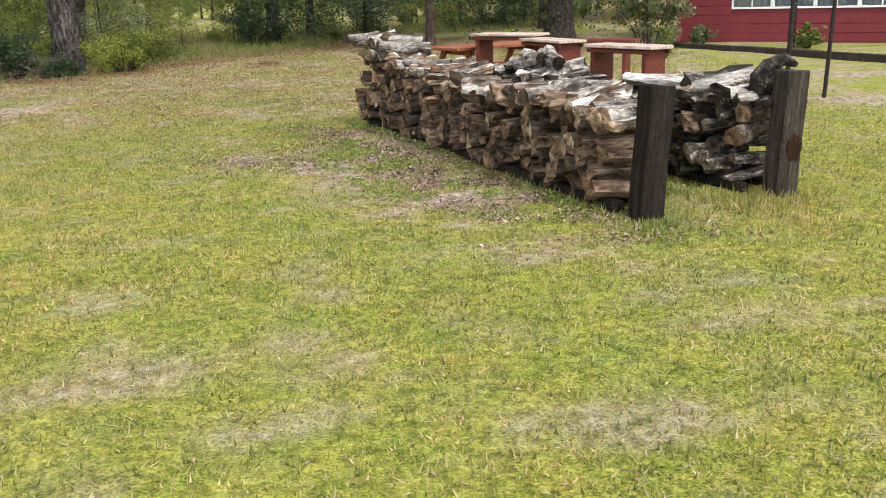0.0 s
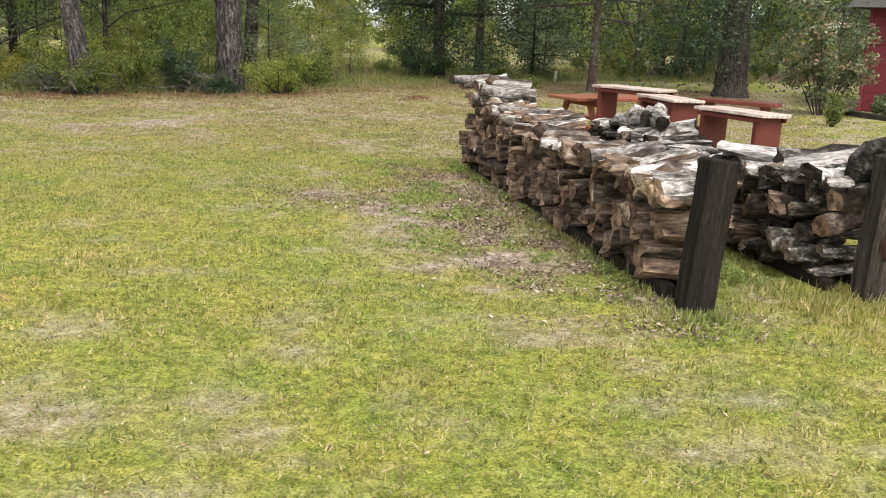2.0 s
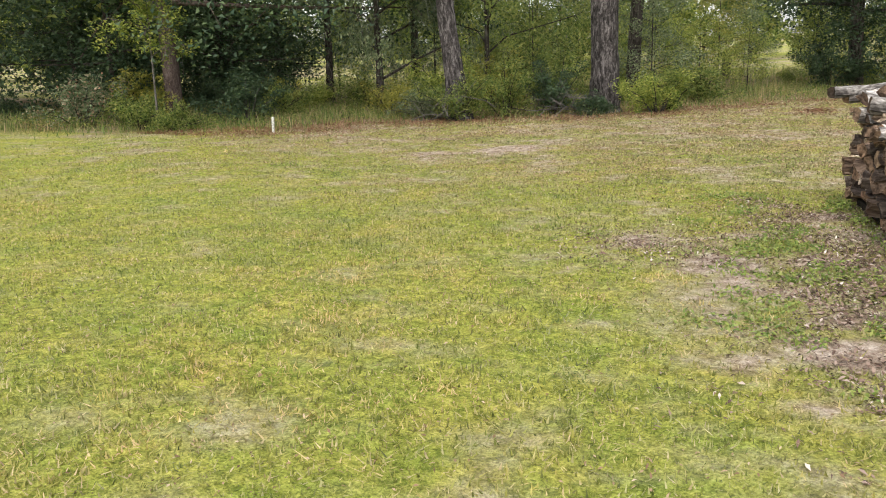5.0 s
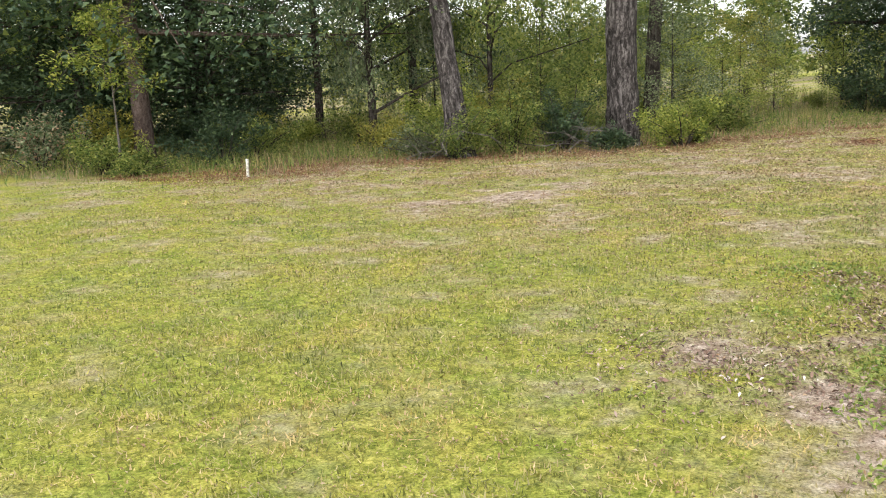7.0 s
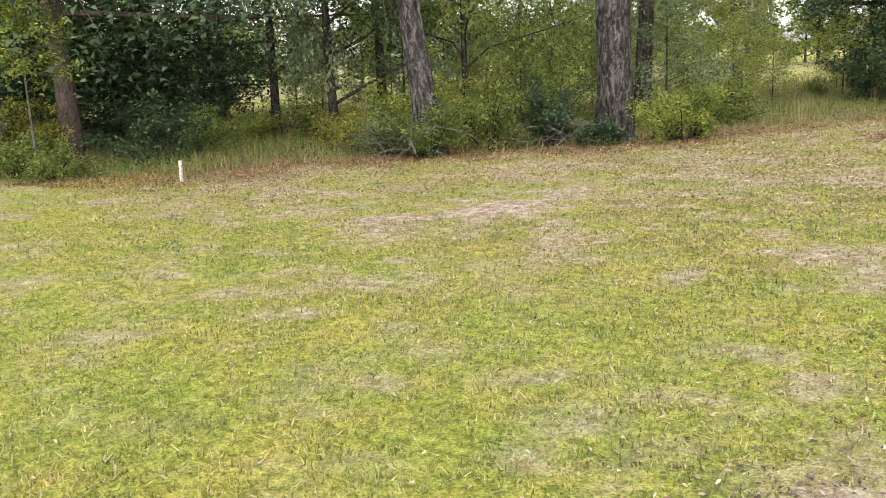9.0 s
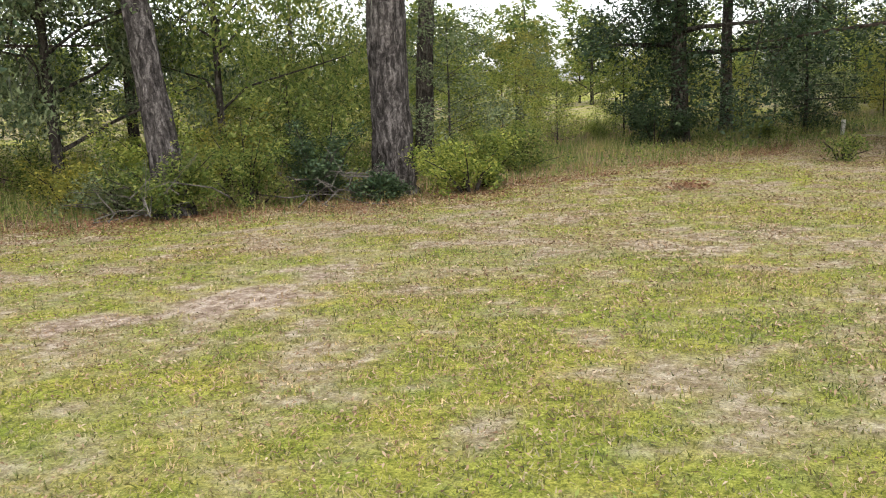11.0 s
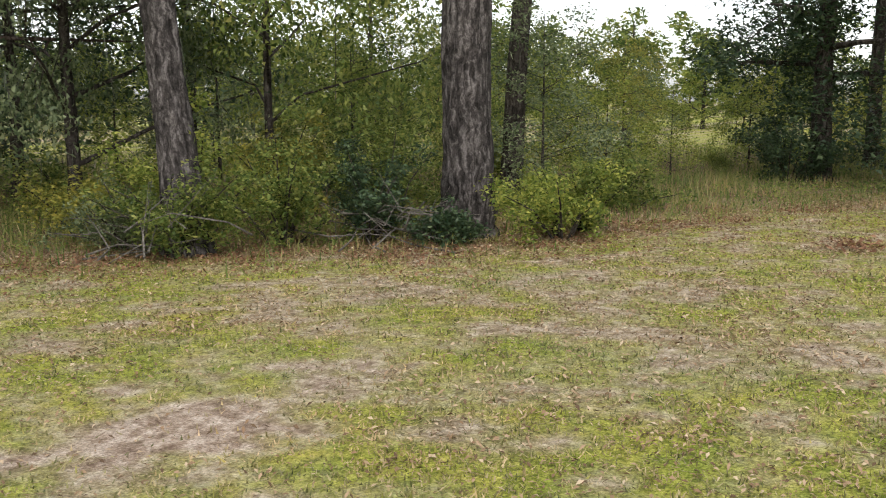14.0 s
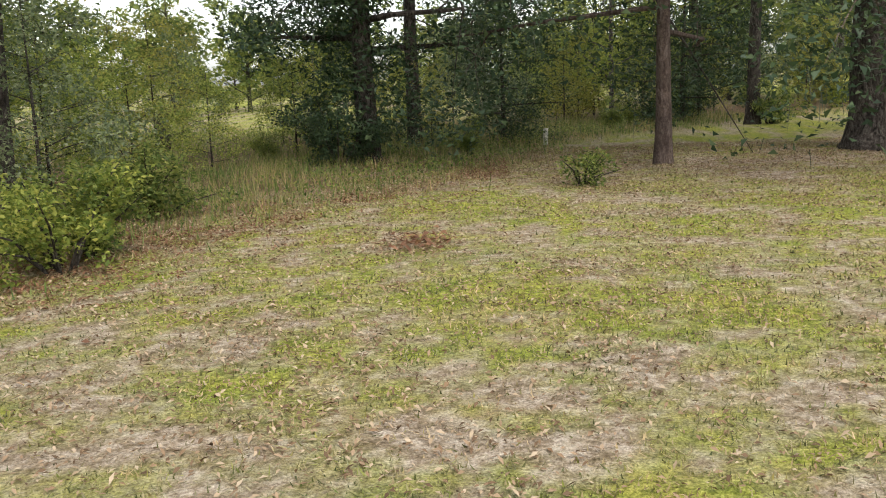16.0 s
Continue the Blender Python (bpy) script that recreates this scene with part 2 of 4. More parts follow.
RUST_STAIN = rough_mat("rust_stained_timber", [(0.3, (0.035, 0.018, 0.012)), (0.8, (0.1, 0.042, 0.024))], 5, (6, 6, 1), 0.85, 0.8, 20)
glass, gn, gl, gp = mat("window_glass")
gp.inputs["Base Color"].default_value = (0.9, 0.95, 1, 1)
gp.inputs["Transmission Weight"].default_value, gp.inputs["Roughness"].default_value, gp.inputs["IOR"].default_value = 1, 0.02, 1.45

# ---- plan: where the mown lawn ends ----
EDGE = np.array([(-60, 4), (-22, 9.5), (-14.7, 12.2), (-11.8, 13.5), (-11.2, 15.2), (-10.2, 16.8), (-8.8, 17.4), (-7.7, 18.4), (-7.1, 20.5), (-6, 22.4), (-4.6, 24.5), (-3, 27.3),
                 (-2, 31), (0, 33.5), (3, 36.5), (7, 40), (14, 44), (60, 48)], float)


def past_edge(x, y):
    """Metres past the lawn's edge into the wood (negative on the lawn)."""
    best, sign = np.full(np.shape(x), 1e9), np.zeros(np.shape(x))
    for (ax, ay), (bx, by) in zip(EDGE[:-1], EDGE[1:]):
        dx, dy = bx - ax, by - ay
        t = np.clip(((x - ax) * dx + (y - ay) * dy) / (dx * dx + dy * dy), 0, 1)
        d = np.hypot(x - ax - t * dx, y - ay - t * dy)
        s = np.sign(dx * (y - ay) - dy * (x - ax))
        near = d < best
        best, sign = np.where(near, d, best), np.where(near, s, sign)
    return best * sign


def value_noise(x, y, size, seed):
    """Smooth noise from 0 to 1 on a lattice."""
    g = np.random.default_rng(seed).random((256, 256))
    u, v = x / size + 1000, y / size + 1000
    i, j = np.floor(u).astype(int), np.floor(v).astype(int)
    f, h = u - i, v - j
    f, h = f * f * (3 - 2 * f), h * h * (3 - 2 * h)
    i, j, i1, j1 = i % 256, j % 256, (i + 1) % 256, (j + 1) % 256
    return (g[i, j] * (1 - f) + g[i1, j] * f) * (1 - h) + (g[i, j1] * (1 - f) + g[i1, j1] * f) * h


# bare patches: x, y, half length, half width, turn in degrees, strength
PATCHES = [(-0.1, 7.35, 1.6, 0.62, 116, 1.0), (-0.7, 9.0, 0.9, 0.35, 118, 0.9), (-1.5, 3.4, 0.6, 0.3, 20, 0.55), (-0.5, 3.05, 0.5, 0.2, 10, 0.5), (0.6, 3.0, 0.5, 0.18, 0, 0.5), (-2.0, 4.3, 0.5, 0.2, 30, 0.45), (0.0, 7.6, 1.8, 0.5, 114, 0.75), (-2.0, 8.4, 0.6, 0.3, 125, 1.0), (-1.15, 7.8, 0.8, 0.36, 120, 0.95), (-0.9, 7.1, 0.4, 0.2, 140, 0.9), (-0.1, 6.5, 0.5, 0.2, 150, 0.7), (-1.05, 5.65, 0.22, 0.1, 20, 0.7),
           (-6.3, 13.2, 1.15, 0.55, 68, 1.05), (-6.9, 12.2, 0.6, 0.25, 60, 0.8), (-3.0, 6.65, 0.5, 0.22, 30, 0.45), (1.3, 4.0, 0.2, 0.1, 40, 0.7), (0.6, 5.1, 0.3, 0.12, 10, 0.5),
           (5.2, 11.9, 0.9, 0.4, 0, 1.0), (1.2, 26.0, 3.6, 1.7, 10, 0.8), (5.5, 27, 4.0, 2.2, 10, 0.8), (-2.4, 19.5, 1.8, 0.5, 160, 0.4), (-3.9, 15.6, 1.6, 0.4, 30, 0.35)]


def bareness(x, y):
    """0: full grass, 1: bare soil."""
    s = np.zeros(np.shape(x))
    wob = (value_noise(x, y, 0.35, 5) - 0.5) * 1.5 + (value_noise(x, y, 0.12, 6) - 0.5) * 1.1
    isles = np.clip(0.88 + 3.0 * (value_noise(x, y, 0.42, 37) * 0.55 + value_noise(x, y, 0.16, 36) * 0.5 - 0.48), 0.12, 1.2)
    for px, py, a, b, turn, k in PATCHES:
        c, q = math.cos(radians(turn)), math.sin(radians(turn))
        u, v = (x - px) * c + (y - py) * q, -(x - px) * q + (y - py) * c
        s = np.maximum(s, k * isles * np.clip(1.5 - np.sqrt((u / a) ** 2 + (v / b) ** 2) + wob, 0, 1))
    far = np.clip((y - 8) / 5, 0, 1)
    thin = 0.17 + 0.34 * far
    mott = np.clip((value_noise(x, y, 0.6, 7) * 0.27 + value_noise(x, y, 0.24, 8) * 0.36 + value_noise(x, y, 0.12, 10) * 0.37 - 0.63 + thin * 0.4) * 4.4 + 0.05, 0, 1)
    return np.clip(np.maximum(s, mott * (0.6 + 0.3 * far)), 0, 1)


# ---- helpers for things ----
def raw_mesh(name, co, k):
    """A mesh of loose faces of k corners each, from an array of corners."""
    co = np.ascontiguousarray(co, dtype=np.float32).reshape(-1, 3)
    m = bpy.data.meshes.new(name)
    m.vertices.add(len(co)), m.loops.add(len(co)), m.polygons.add(len(co) // k)
    m.vertices.foreach_set("co", co.ravel())
    m.loops.foreach_set("vertex_index", np.arange(len(co), dtype=np.int32))
    m.polygons.foreach_set("loop_start", np.arange(0, len(co), k, dtype=np.int32))
    m.update(calc_edges=True)
    return m


def place(name, mesh, material, parent=None, label="", at=None):
    if material and not mesh.materials:
        mesh.materials.append(material)
    ob = new(name, mesh)
    if at is not None:
        ob.matrix_basis = at
    if parent:
        ob.parent = parent
    if label:
        ob["label"] = label
    return ob


def part(name, bm, material, parent=None, label="", at=None, smooth=False):
    m = bpy.data.meshes.new(name)
    bm.to_mesh(m)
    bm.free()
    if smooth:
        m.polygons.foreach_set("use_smooth", [True] * len(m.polygons))
    return place(name, m, material, parent, label, at)


def box(sx, sy, sz, bevel=0.006, jitter=0.0):
    bm = bmesh.new()
    bmesh.ops.create_cube(bm, size=1)
    bmesh.ops.scale(bm, vec=(sx, sy, sz), verts=bm.verts)
    if bevel:
        bmesh.ops.bevel(bm, geom=bm.edges[:], offset=bevel, segments=1, affect="EDGES")
    if jitter:
        for v in bm.verts:
            v.co += Vector([random.uniform(-jitter, jitter) for _ in range(3)])
    return bm


def tube_into(bm, pts, radii, sides=8, rugged=0.0, cap=True):
    """A tapered, bent tube through the points."""
    rings = []
    for k, (p, r) in enumerate(zip(pts, radii)):
        p = Vector(p)
        a, b = Vector(pts[max(k - 1, 0)]), Vector(pts[min(k + 1, len(pts) - 1)])
        q = Vector((0, 0, 1)).rotation_difference(b - a)
        ring = []
        for i in range(sides):
            w = 2 * math.pi * i / sides
            rr = r * (1 + rugged * (noise.noise(Vector((math.cos(w) * 2.2, math.sin(w) * 2.2, p.z * 0.35 + r * 50)))))
            ring.append(bm.verts.new(p + q @ Vector((rr * math.cos(w), rr * math.sin(w), 0))))
        rings.append(ring)
    for lo, hi in zip(rings[:-1], rings[1:]):
        for i in range(sides):
            bm.faces.new((lo[i], lo[(i + 1) % sides], hi[(i + 1) % sides], hi[i]))
    if cap:
        bm.faces.new(rings[0][::-1])
        bm.faces.new(rings[-1])


def empty_at(name, m, label, category, group=""):
    ob = new(name)
    ob.matrix_basis = m
    ob.empty_display_size = 0.2
    return tagged(ob, label, category, group)


def leaves(centres, radii, n, size, rng, flat=0.75, slim=0.5, hang=0.0, corners=4):
    """Loose bent leaves, arrays of 4 or 3 corners, scattered in clumps."""
    centres, radii = np.asarray(centres, float), np.asarray(radii, float)
    w = radii ** 2
    pick = rng.choice(len(centres), n, p=w / w.sum())
    d = rng.normal(size=(n, 3))
    d /= np.linalg.norm(d, axis=1)[:, None]
    d *= (rng.random(n) ** 0.45 * radii[pick])[:, None]
    d[:, 2] *= flat
    c = centres[pick] + d
    ax = rng.normal(size=(n, 3))
    ax[:, 2] = ax[:, 2] * 0.6 - hang
    ax /= np.linalg.norm(ax, axis=1)[:, None]
    side = np.cross(ax, rng.normal(size=(n, 3)) * 0.7 + (0, 0, 1))
    side /= np.linalg.norm(side, axis=1)[:, None] + 1e-6
    s = size * rng.uniform(0.6, 1.35, n)
    L, S = ax * s[:, None], side * (s * slim)[:, None]
    up = np.cross(side, ax) * (s * 0.12)[:, None]
    if corners == 3:
        return np.stack([c - L * 0.5, c + S * 0.6 + L * 0.1 + up, c + L * 0.45 - S * 0.4], 1)
    return np.stack([c - L * 0.5, c + S * 0.5 + up, c + L * 0.5, c - S * 0.5 + up], 1)


def limbs_of(h, r, first, spread, count, rng, rise=0.5):
    """Limb polylines for a trunk of height h."""
    out = []
    for i in range(count):
        z0 = h * (first + (0.93 - first) * (i + rng.random() * 0.6) / count)
        w = i * 2.4 + rng.random() * 0.9
        ln = spread * (1 - 0.55 * (z0 / h - first) / (1.001 - first)) * rng.uniform(0.7, 1.15)
        pts = [(0, 0, z0)]
        for k in (0.35, 0.7, 1.0):
            pts.append((ln * k * math.cos(w + 0.25 * k) + rng.normal() * 0.08 * ln, ln * k * math.sin(w + 0.25 * k) + rng.normal() * 0.08 * ln, z0 + rise * ln * k * (1.15 - 0.4 * k)))
        out.append((pts, r * 0.42 * (1 - 0.5 * z0 / h)))
    return out


def tree(name, label, x, y, h, r, spread, first, leaf, bark, seed, limbs=9, n=5000, size=0.16, lean=(0, 0), clump=0.30, rise=0.5, hang=0.0, moss=0, low=0.0, turn=0.0, flat=0.75, split=True, ridged=False):
    """A tree: flared, rugged trunk, limbs with twigs, a crown of leaf clumps, and hanging moss where it has some."""
    rng = np.random.default_rng(seed)
    t = empty_at(name, pose(x, y, 0, lean[1], lean[0], turn), label, "tree", "trees")
    bm = bmesh.new()
    zs = [-0.15, 0.0, 0.12, 0.35, 0.7, 1.1, 1.6, 2.1, 2.6, 3.3, 4.0, h * 0.6, h * 0.82, h]
    zs = sorted(z for z in zs if z <= h)
    rad = [r * (1.4 if z <= 0 else 1.22 if z < 0.2 else 1.08 if z < 0.5 else max(1.02 - 0.85 * z / h, 0.1)) for z in zs]
    pts = [(0.05 * r * math.sin(z * 2.1), 0.3 * r * math.sin(z * 0.9 + seed), z) for z in zs]
    if ridged:
        fine = np.concatenate([np.arange(-0.15, 5.0, 0.07), zs[-3:]])
        rad, pts = np.interp(fine, zs, rad), [(np.interp(z, zs, [q[0] for q in pts]), np.interp(z, zs, [q[1] for q in pts]), z) for z in fine]
    tube_into(bm, pts, rad, 44 if ridged else 22 if r > 0.2 else 12 if split else 7, 0.16)
    if ridged:
        for v in bm.verts:
            out = Vector((v.co.x, v.co.y, 0)).normalized()
            crack = abs(noise.noise(Vector((out.x * 7, out.y * 7, v.co.z * 2.2))))
            v.co += out * (0.022 * min(crack * 3.5, 1) - 0.012 + 0.03 * noise.noise(Vector((out.x * 2, out.y * 2, v.co.z))))
    part("trunk", bm, bark, t, smooth=True)
    bm = bmesh.new()
    centres, radii = [], []
    for pts, lr in limbs_of(h, r, first, spread, limbs, rng, rise):
        if split and len(bm.verts):
            part("limb", bm, bark, t)
            bm = bmesh.new()
        tube_into(bm, pts, [max(lr * k, 0.008) for k in (1, 0.7, 0.45, 0.18)], 6 if split else 4)
        for k in range(5 if split else 4):
            a = Vector(pts[1]).lerp(Vector(pts[3]), rng.random()) if k else Vector(pts[3])
            tip = a + Vector(rng.normal(size=3)) * spread * 0.2
            tube_into(bm, [a, a.lerp(tip, 0.5) + Vector((0, 0, 0.03)), tip], [max(lr * 0.25, 0.007), max(lr * 0.15, 0.005), 0.004], 4 if split else 3)
            centres.append(tip)
            radii.append(spread * clump * rng.uniform(0.6, 1.2))
    part("limb" if split else "branchwork", bm, bark, t)
    if low:
        for k in range(44):
            w = rng.random() * 6.28
            centres.append(Vector((low * math.cos(w) * rng.random(), low * math.sin(w) * rng.random(), rng.uniform(0.3, max(h * first, 0.36 * h)))))
            radii.append(low * rng.uniform(0.3, 0.6))
    place("crown", raw_mesh("crown", leaves([tuple(c) for c in centres], radii, n, size, rng, hang=hang, flat=flat, corners=4 if n < 6000 and split else 3), 4 if n < 6000 and split else 3), leaf, t)
    if moss:
        m = moss
        ci = rng.choice(len(centres), m)
        c = np.array([tuple(centres[i]) for i in ci]) + rng.normal(size=(m, 3)) * (spread * 0.12)
        ln, wd = rng.uniform(0.15, 0.6, m), rng.uniform(0.003, 0.008, m)
        w = rng.random(m) * 6.28
        s = np.stack([np.cos(w) * wd, np.sin(w) * wd, w * 0], 1)
        dn = np.stack([rng.normal(size=m) * 0.06, rng.normal(size=m) * 0.06, -ln], 1)
        place("moss", raw_mesh("moss", np.stack([c - s, c + s, c + s * 0.8 + dn * 0.55, c + dn], 1), 4), MOSS, t, "grey hanging moss strands")["kind"] = "stuff"
    return t


def bush(name, label, x, y, h, w, leaf, seed, n=2500, size=0.09, stems=13, slim=0.5, bark=None, split=True):
    """A bush: stems from the ground and a ragged mass of leaves."""
    rng = np.random.default_rng(seed)
    t = empty_at(name, pose(x, y, 0), label, "bush", "bushes")
    bm = bmesh.new()
    centres, radii = [], []
    for i in range(stems):
        a, d = rng.random() * 6.28, w * rng.uniform(0.15, 0.95)
        z = h * rng.uniform(0.35, 1.0) * (1.12 - 0.45 * (d / w) ** 2)
        tip = Vector((d * math.cos(a), d * math.sin(a), z))
        mid = tip * 0.5 + Vector((0, 0, z * 0.12))
        tube_into(bm, [(tip.x * 0.12, tip.y * 0.12, -0.05), mid, tip], [0.016, 0.01, 0.004], 5)
        if split:
            part("stem", bm, bark or BARK_DARK, t)
            bm = bmesh.new()
        for k, q in ((0.45, 0.9), (0.65, 0.9), (0.85, 0.9), (1.0, 0.8)):
            centres.append(tuple(tip * k + Vector(rng.normal(size=3)) * 0.1 * w))
            radii.append(w * rng.uniform(0.12, 0.33) * q)
    if not split:
        part("woody_base", bm, bark or BARK_DARK, t)
    lf = leaves(centres, radii, n, size, rng, slim=slim, corners=4 if split else 3)
    lf[:, :, 2] = np.maximum(lf[:, :, 2], 0.01 + 0.02 * rng.random(lf.shape[:2]))
    place("foliage", raw_mesh("foliage", lf, 4 if split else 3), leaf, t)
    return t


# ---- ground: one sheet to the horizon ----
def axis(lo, hi, step, far):
    mid = list(np.arange(lo, hi + 1e-6, step))
    out, s = [], step
    a, b = lo, hi
    left, right = [], []
    while a > -far:
        s *= 1.35
        a -= s
        b += s
        left.append(a), right.append(b)
    return np.array(left[::-1] + mid + right)


def ground_height(x, y):
    h = (value_noise(x, y, 3.0, 2) - 0.5) * 0.05 + (value_noise(x, y, 0.6, 3) - 0.5) * 0.02
    return h * np.clip(1.4 - np.hypot(x + 2, y - 12) / 90, 0, 1)


gx, gy = axis(-13, 6, 0.12, 1500), axis(1, 30, 0.12, 1500)
GX, GY = np.meshgrid(gx, gy, indexing="ij")
GZ = ground_height(GX, GY)
nx, ny = GX.shape
idx = np.arange(nx * ny).reshape(nx, ny)
quads = np.stack([idx[:-1, :-1], idx[1:, :-1], idx[1:, 1:], idx[:-1, 1:]], -1).reshape(-1, 4)
gm = bpy.data.meshes.new("ground")
gm.vertices.add(nx * ny), gm.loops.add(quads.size), gm.polygons.add(len(quads))
gm.vertices.foreach_set("co", np.stack([GX, GY, GZ], -1).astype(np.float32).ravel())
gm.loops.foreach_set("vertex_index", quads.ravel().astype(np.int32))
gm.polygons.foreach_set("loop_start", np.arange(0, quads.size, 4, dtype=np.int32))
gm.update(calc_edges=True)
for nm, val in (("bare", bareness(GX, GY)), ("wood", np.clip(past_edge(GX, GY) * 0.5 + 0.3 + (value_noise(GX, GY, 1.2, 9) - 0.5), 0, 1) * np.clip((11 - past_edge(GX, GY)) / 3, 0, 1))):
    gm.attributes.new(nm, "FLOAT", "POINT").data.foreach_set("value", val.astype(np.float32).ravel())
gm.polygons.foreach_set("use_smooth", [True] * len(gm.polygons))
GROUND, n, l, p = mat("lawn_soil")
bare = n.new("ShaderNodeAttribute")
bare.attribute_name = "bare"
wood = n.new("ShaderNodeAttribute")
wood.attribute_name = "wood"
f1 = noise_tex(n, l, 9, 6, 0.75)
f2 = noise_tex(n, l, 70, 3, 0.7)
f3 = noise_tex(n, l, 1.1, 4, 0.6)
green = ramp(n, l, f2, [(0.3, (0.1, 0.11, 0.025)), (0.5, (0.26, 0.27, 0.055)), (0.7, (0.42, 0.4, 0.12))])
f4, f5 = noise_tex(n, l, 17, 3, 0.6), noise_tex(n, l, 3.6, 4, 0.65)
green = mix(n, l, 1.0, green, ramp(n, l, f3, [(0.3, (0.85, 0.95, 0.8)), (0.7, (1.12, 1.05, 1.0))]), "MULTIPLY")
green = mix(n, l, 1.0, green, ramp(n, l, f4, [(0.36, (0.58, 0.62, 0.55)), (0.5, (1.0, 1.0, 1.0)), (0.66, (1.3, 1.27, 1.4))]), "MULTIPLY")
green = mix(n, l, 1.0, green, ramp(n, l, f5, [(0.35, (0.8, 0.9, 0.75)), (0.65, (1.18, 1.1, 1.1))]), "MULTIPLY")
soil = ramp(n, l, f1, [(0.33, (0.15, 0.1, 0.07)), (0.48, (0.34, 0.26, 0.2)), (0.66, (0.62, 0.53, 0.45))])
soil = mix(n, l, 1.0, soil, ramp(n, l, f2, [(0.35, (0.6, 0.58, 0.55)), (0.6, (1.1, 1.1, 1.1))]), "MULTIPLY")
duff = ramp(n, l, f2, [(0.3, (0.06, 0.04, 0.025)), (0.5, (0.15, 0.1, 0.06)), (0.7, (0.28, 0.19, 0.12))])
c = mix(n, l, bare.outputs["Fac"], green, soil)
c = mix(n, l, wood.outputs["Fac"], c, duff)
l.new(c, p.inputs["Base Color"])
p.inputs["Roughness"].default_value, p.inputs["Specular IOR Level"].default_value = 0.95, 0.1
bump(n, l, p, f2, 0.8, 0.03)
gm.materials.append(GROUND)
tagged(new("ground", gm), "mown yellow-green lawn with bare sandy patches", "ground", kind="structure")

# ---- grass, leaf litter and chips: too many to count ----
def scatter(n, x0, x1, y0, y1, seed):
    rng = np.random.default_rng(seed)
    return rng.uniform(x0, x1, n), rng.uniform(y0, y1, n), rng


def blades(x, y, height, width, rng, bend=0.5):
    n = len(x)
    z = ground_height(x, y)
    w = rng.random(n) * 6.283
    s = np.stack([np.cos(w), np.sin(w), w * 0], 1) * (width * rng.uniform(0.6, 1.4, n))[:, None]
    q = rng.random(n) * 6.283
    b = np.abs(rng.normal(size=n)) * bend
    h = height * rng.uniform(0.55, 1.3, n)
    tip = np.stack([np.cos(q) * b * h, np.sin(q) * b * h, h / (1 + 0.5 * b)], 1)
    c = np.stack([x, y, z - 0.004], 1)
    return np.stack([c - s, c + s, c + tip], 1)


def path_gap(x, y):
    """Metres from the walked line."""
    best = np.full(np.shape(x), 1e9)
    for (_, a, _), (_, b, _) in zip(PATH[:-1], PATH[1:]):
        dx, dy = b[0] - a[0], b[1] - a[1]
        t = np.clip(((x - a[0]) * dx + (y - a[1]) * dy) / (dx * dx + dy * dy + 1e-9), 0, 1)
        best = np.minimum(best, np.hypot(x - a[0] - t * dx, y - a[1] - t * dy))
    return best


x, y, rng = scatter(2600000, -14, 5.5, 1.5, 30, 11)
gap = path_gap(x, y)
keep = rng.random(len(x)) < np.clip(1.3 - gap / 7, 0.12, 1) * (1 - 0.9 * bareness(x, y)) * (0.35 + 0.65 * np.clip((value_noise(x, y, 0.07, 31) - 0.3) * 3, 0, 1)) * 0.75
keep &= past_edge(x, y) < 0.4
x, y, gap = x[keep], y[keep], gap[keep]
lush = value_noise(x, y, 0.8, 12) * 0.5 + value_noise(x, y, 0.09, 32) * 0.7
wide = 1 + np.clip(gap - 4, 0, 9) * 0.14
height, width = (0.014 + 0.03 * lush) * (0.7 + 0.3 * wide), 0.0052 * wide
dry = rng.random(len(x)) < 0.08 + 0.74 * np.clip((y - 8) / 5, 0, 1)
for nm, mt, lab, pick in (("lawn_grass", GRASS, "short mown yellow-green lawn grass", ~dry), ("dry_grass", DRY, "dry olive and straw-coloured grass in the lawn", dry)):
    tagged(place(nm, raw_mesh(nm, blades(x[pick], y[pick], height[pick], width[pick], rng, 1.2), 3), mt), lab, "grass", kind="stuff")
x, y, rng = scatter(60000, 0.2, 3.4, 5.2, 9.5, 17)
keep = (rng.random(len(x)) < 0.9 * np.exp(-(((x - 1.3) / 0.3) ** 2 + ((y - 5.75) / 0.16) ** 2)) + 0.9 * np.exp(-(((x - 2.2) / 0.35) ** 2 + ((y - 6.25) / 0.22) ** 2))
        + 0.35 * np.exp(-((x - (1.85 - (y - 6.2) * 0.45)) / 0.16) ** 2) + 0.22 * np.exp(-((x - (0.95 - (y - 6.2) * 0.45)) / 0.1) ** 2))
x, y = x[keep], y[keep]
tagged(place("long_grass", raw_mesh("long_grass", blades(x, y, 0.04 + 0.09 * value_noise(x, y, 0.2, 33), 0.005, rng, 0.7), 3), GRASS), "longer unmown grass round the posts and log rows", "grass", kind="stuff")

x, y, rng = scatter(420000, -24, 8, 6, 40, 12)
d = past_edge(x, y)
keep = (rng.random(len(x)) < np.where(d < 0, np.exp(d / 0.5) * 0.25, np.where(d < 5, 0.42, 0.12))) & (d > -2)
x, y, d = x[keep], y[keep], d[keep]
clump = value_noise(x, y, 0.9, 13)
tagged(place("rough_grass", raw_mesh("rough_grass", blades(x, y, np.clip(0.07 + 0.24 * clump + 0.03 * d, 0.06, 0.36), 0.007, rng, 0.45), 3), TALL), "unmown grass and weeds along the wood", "grass", kind="stuff")



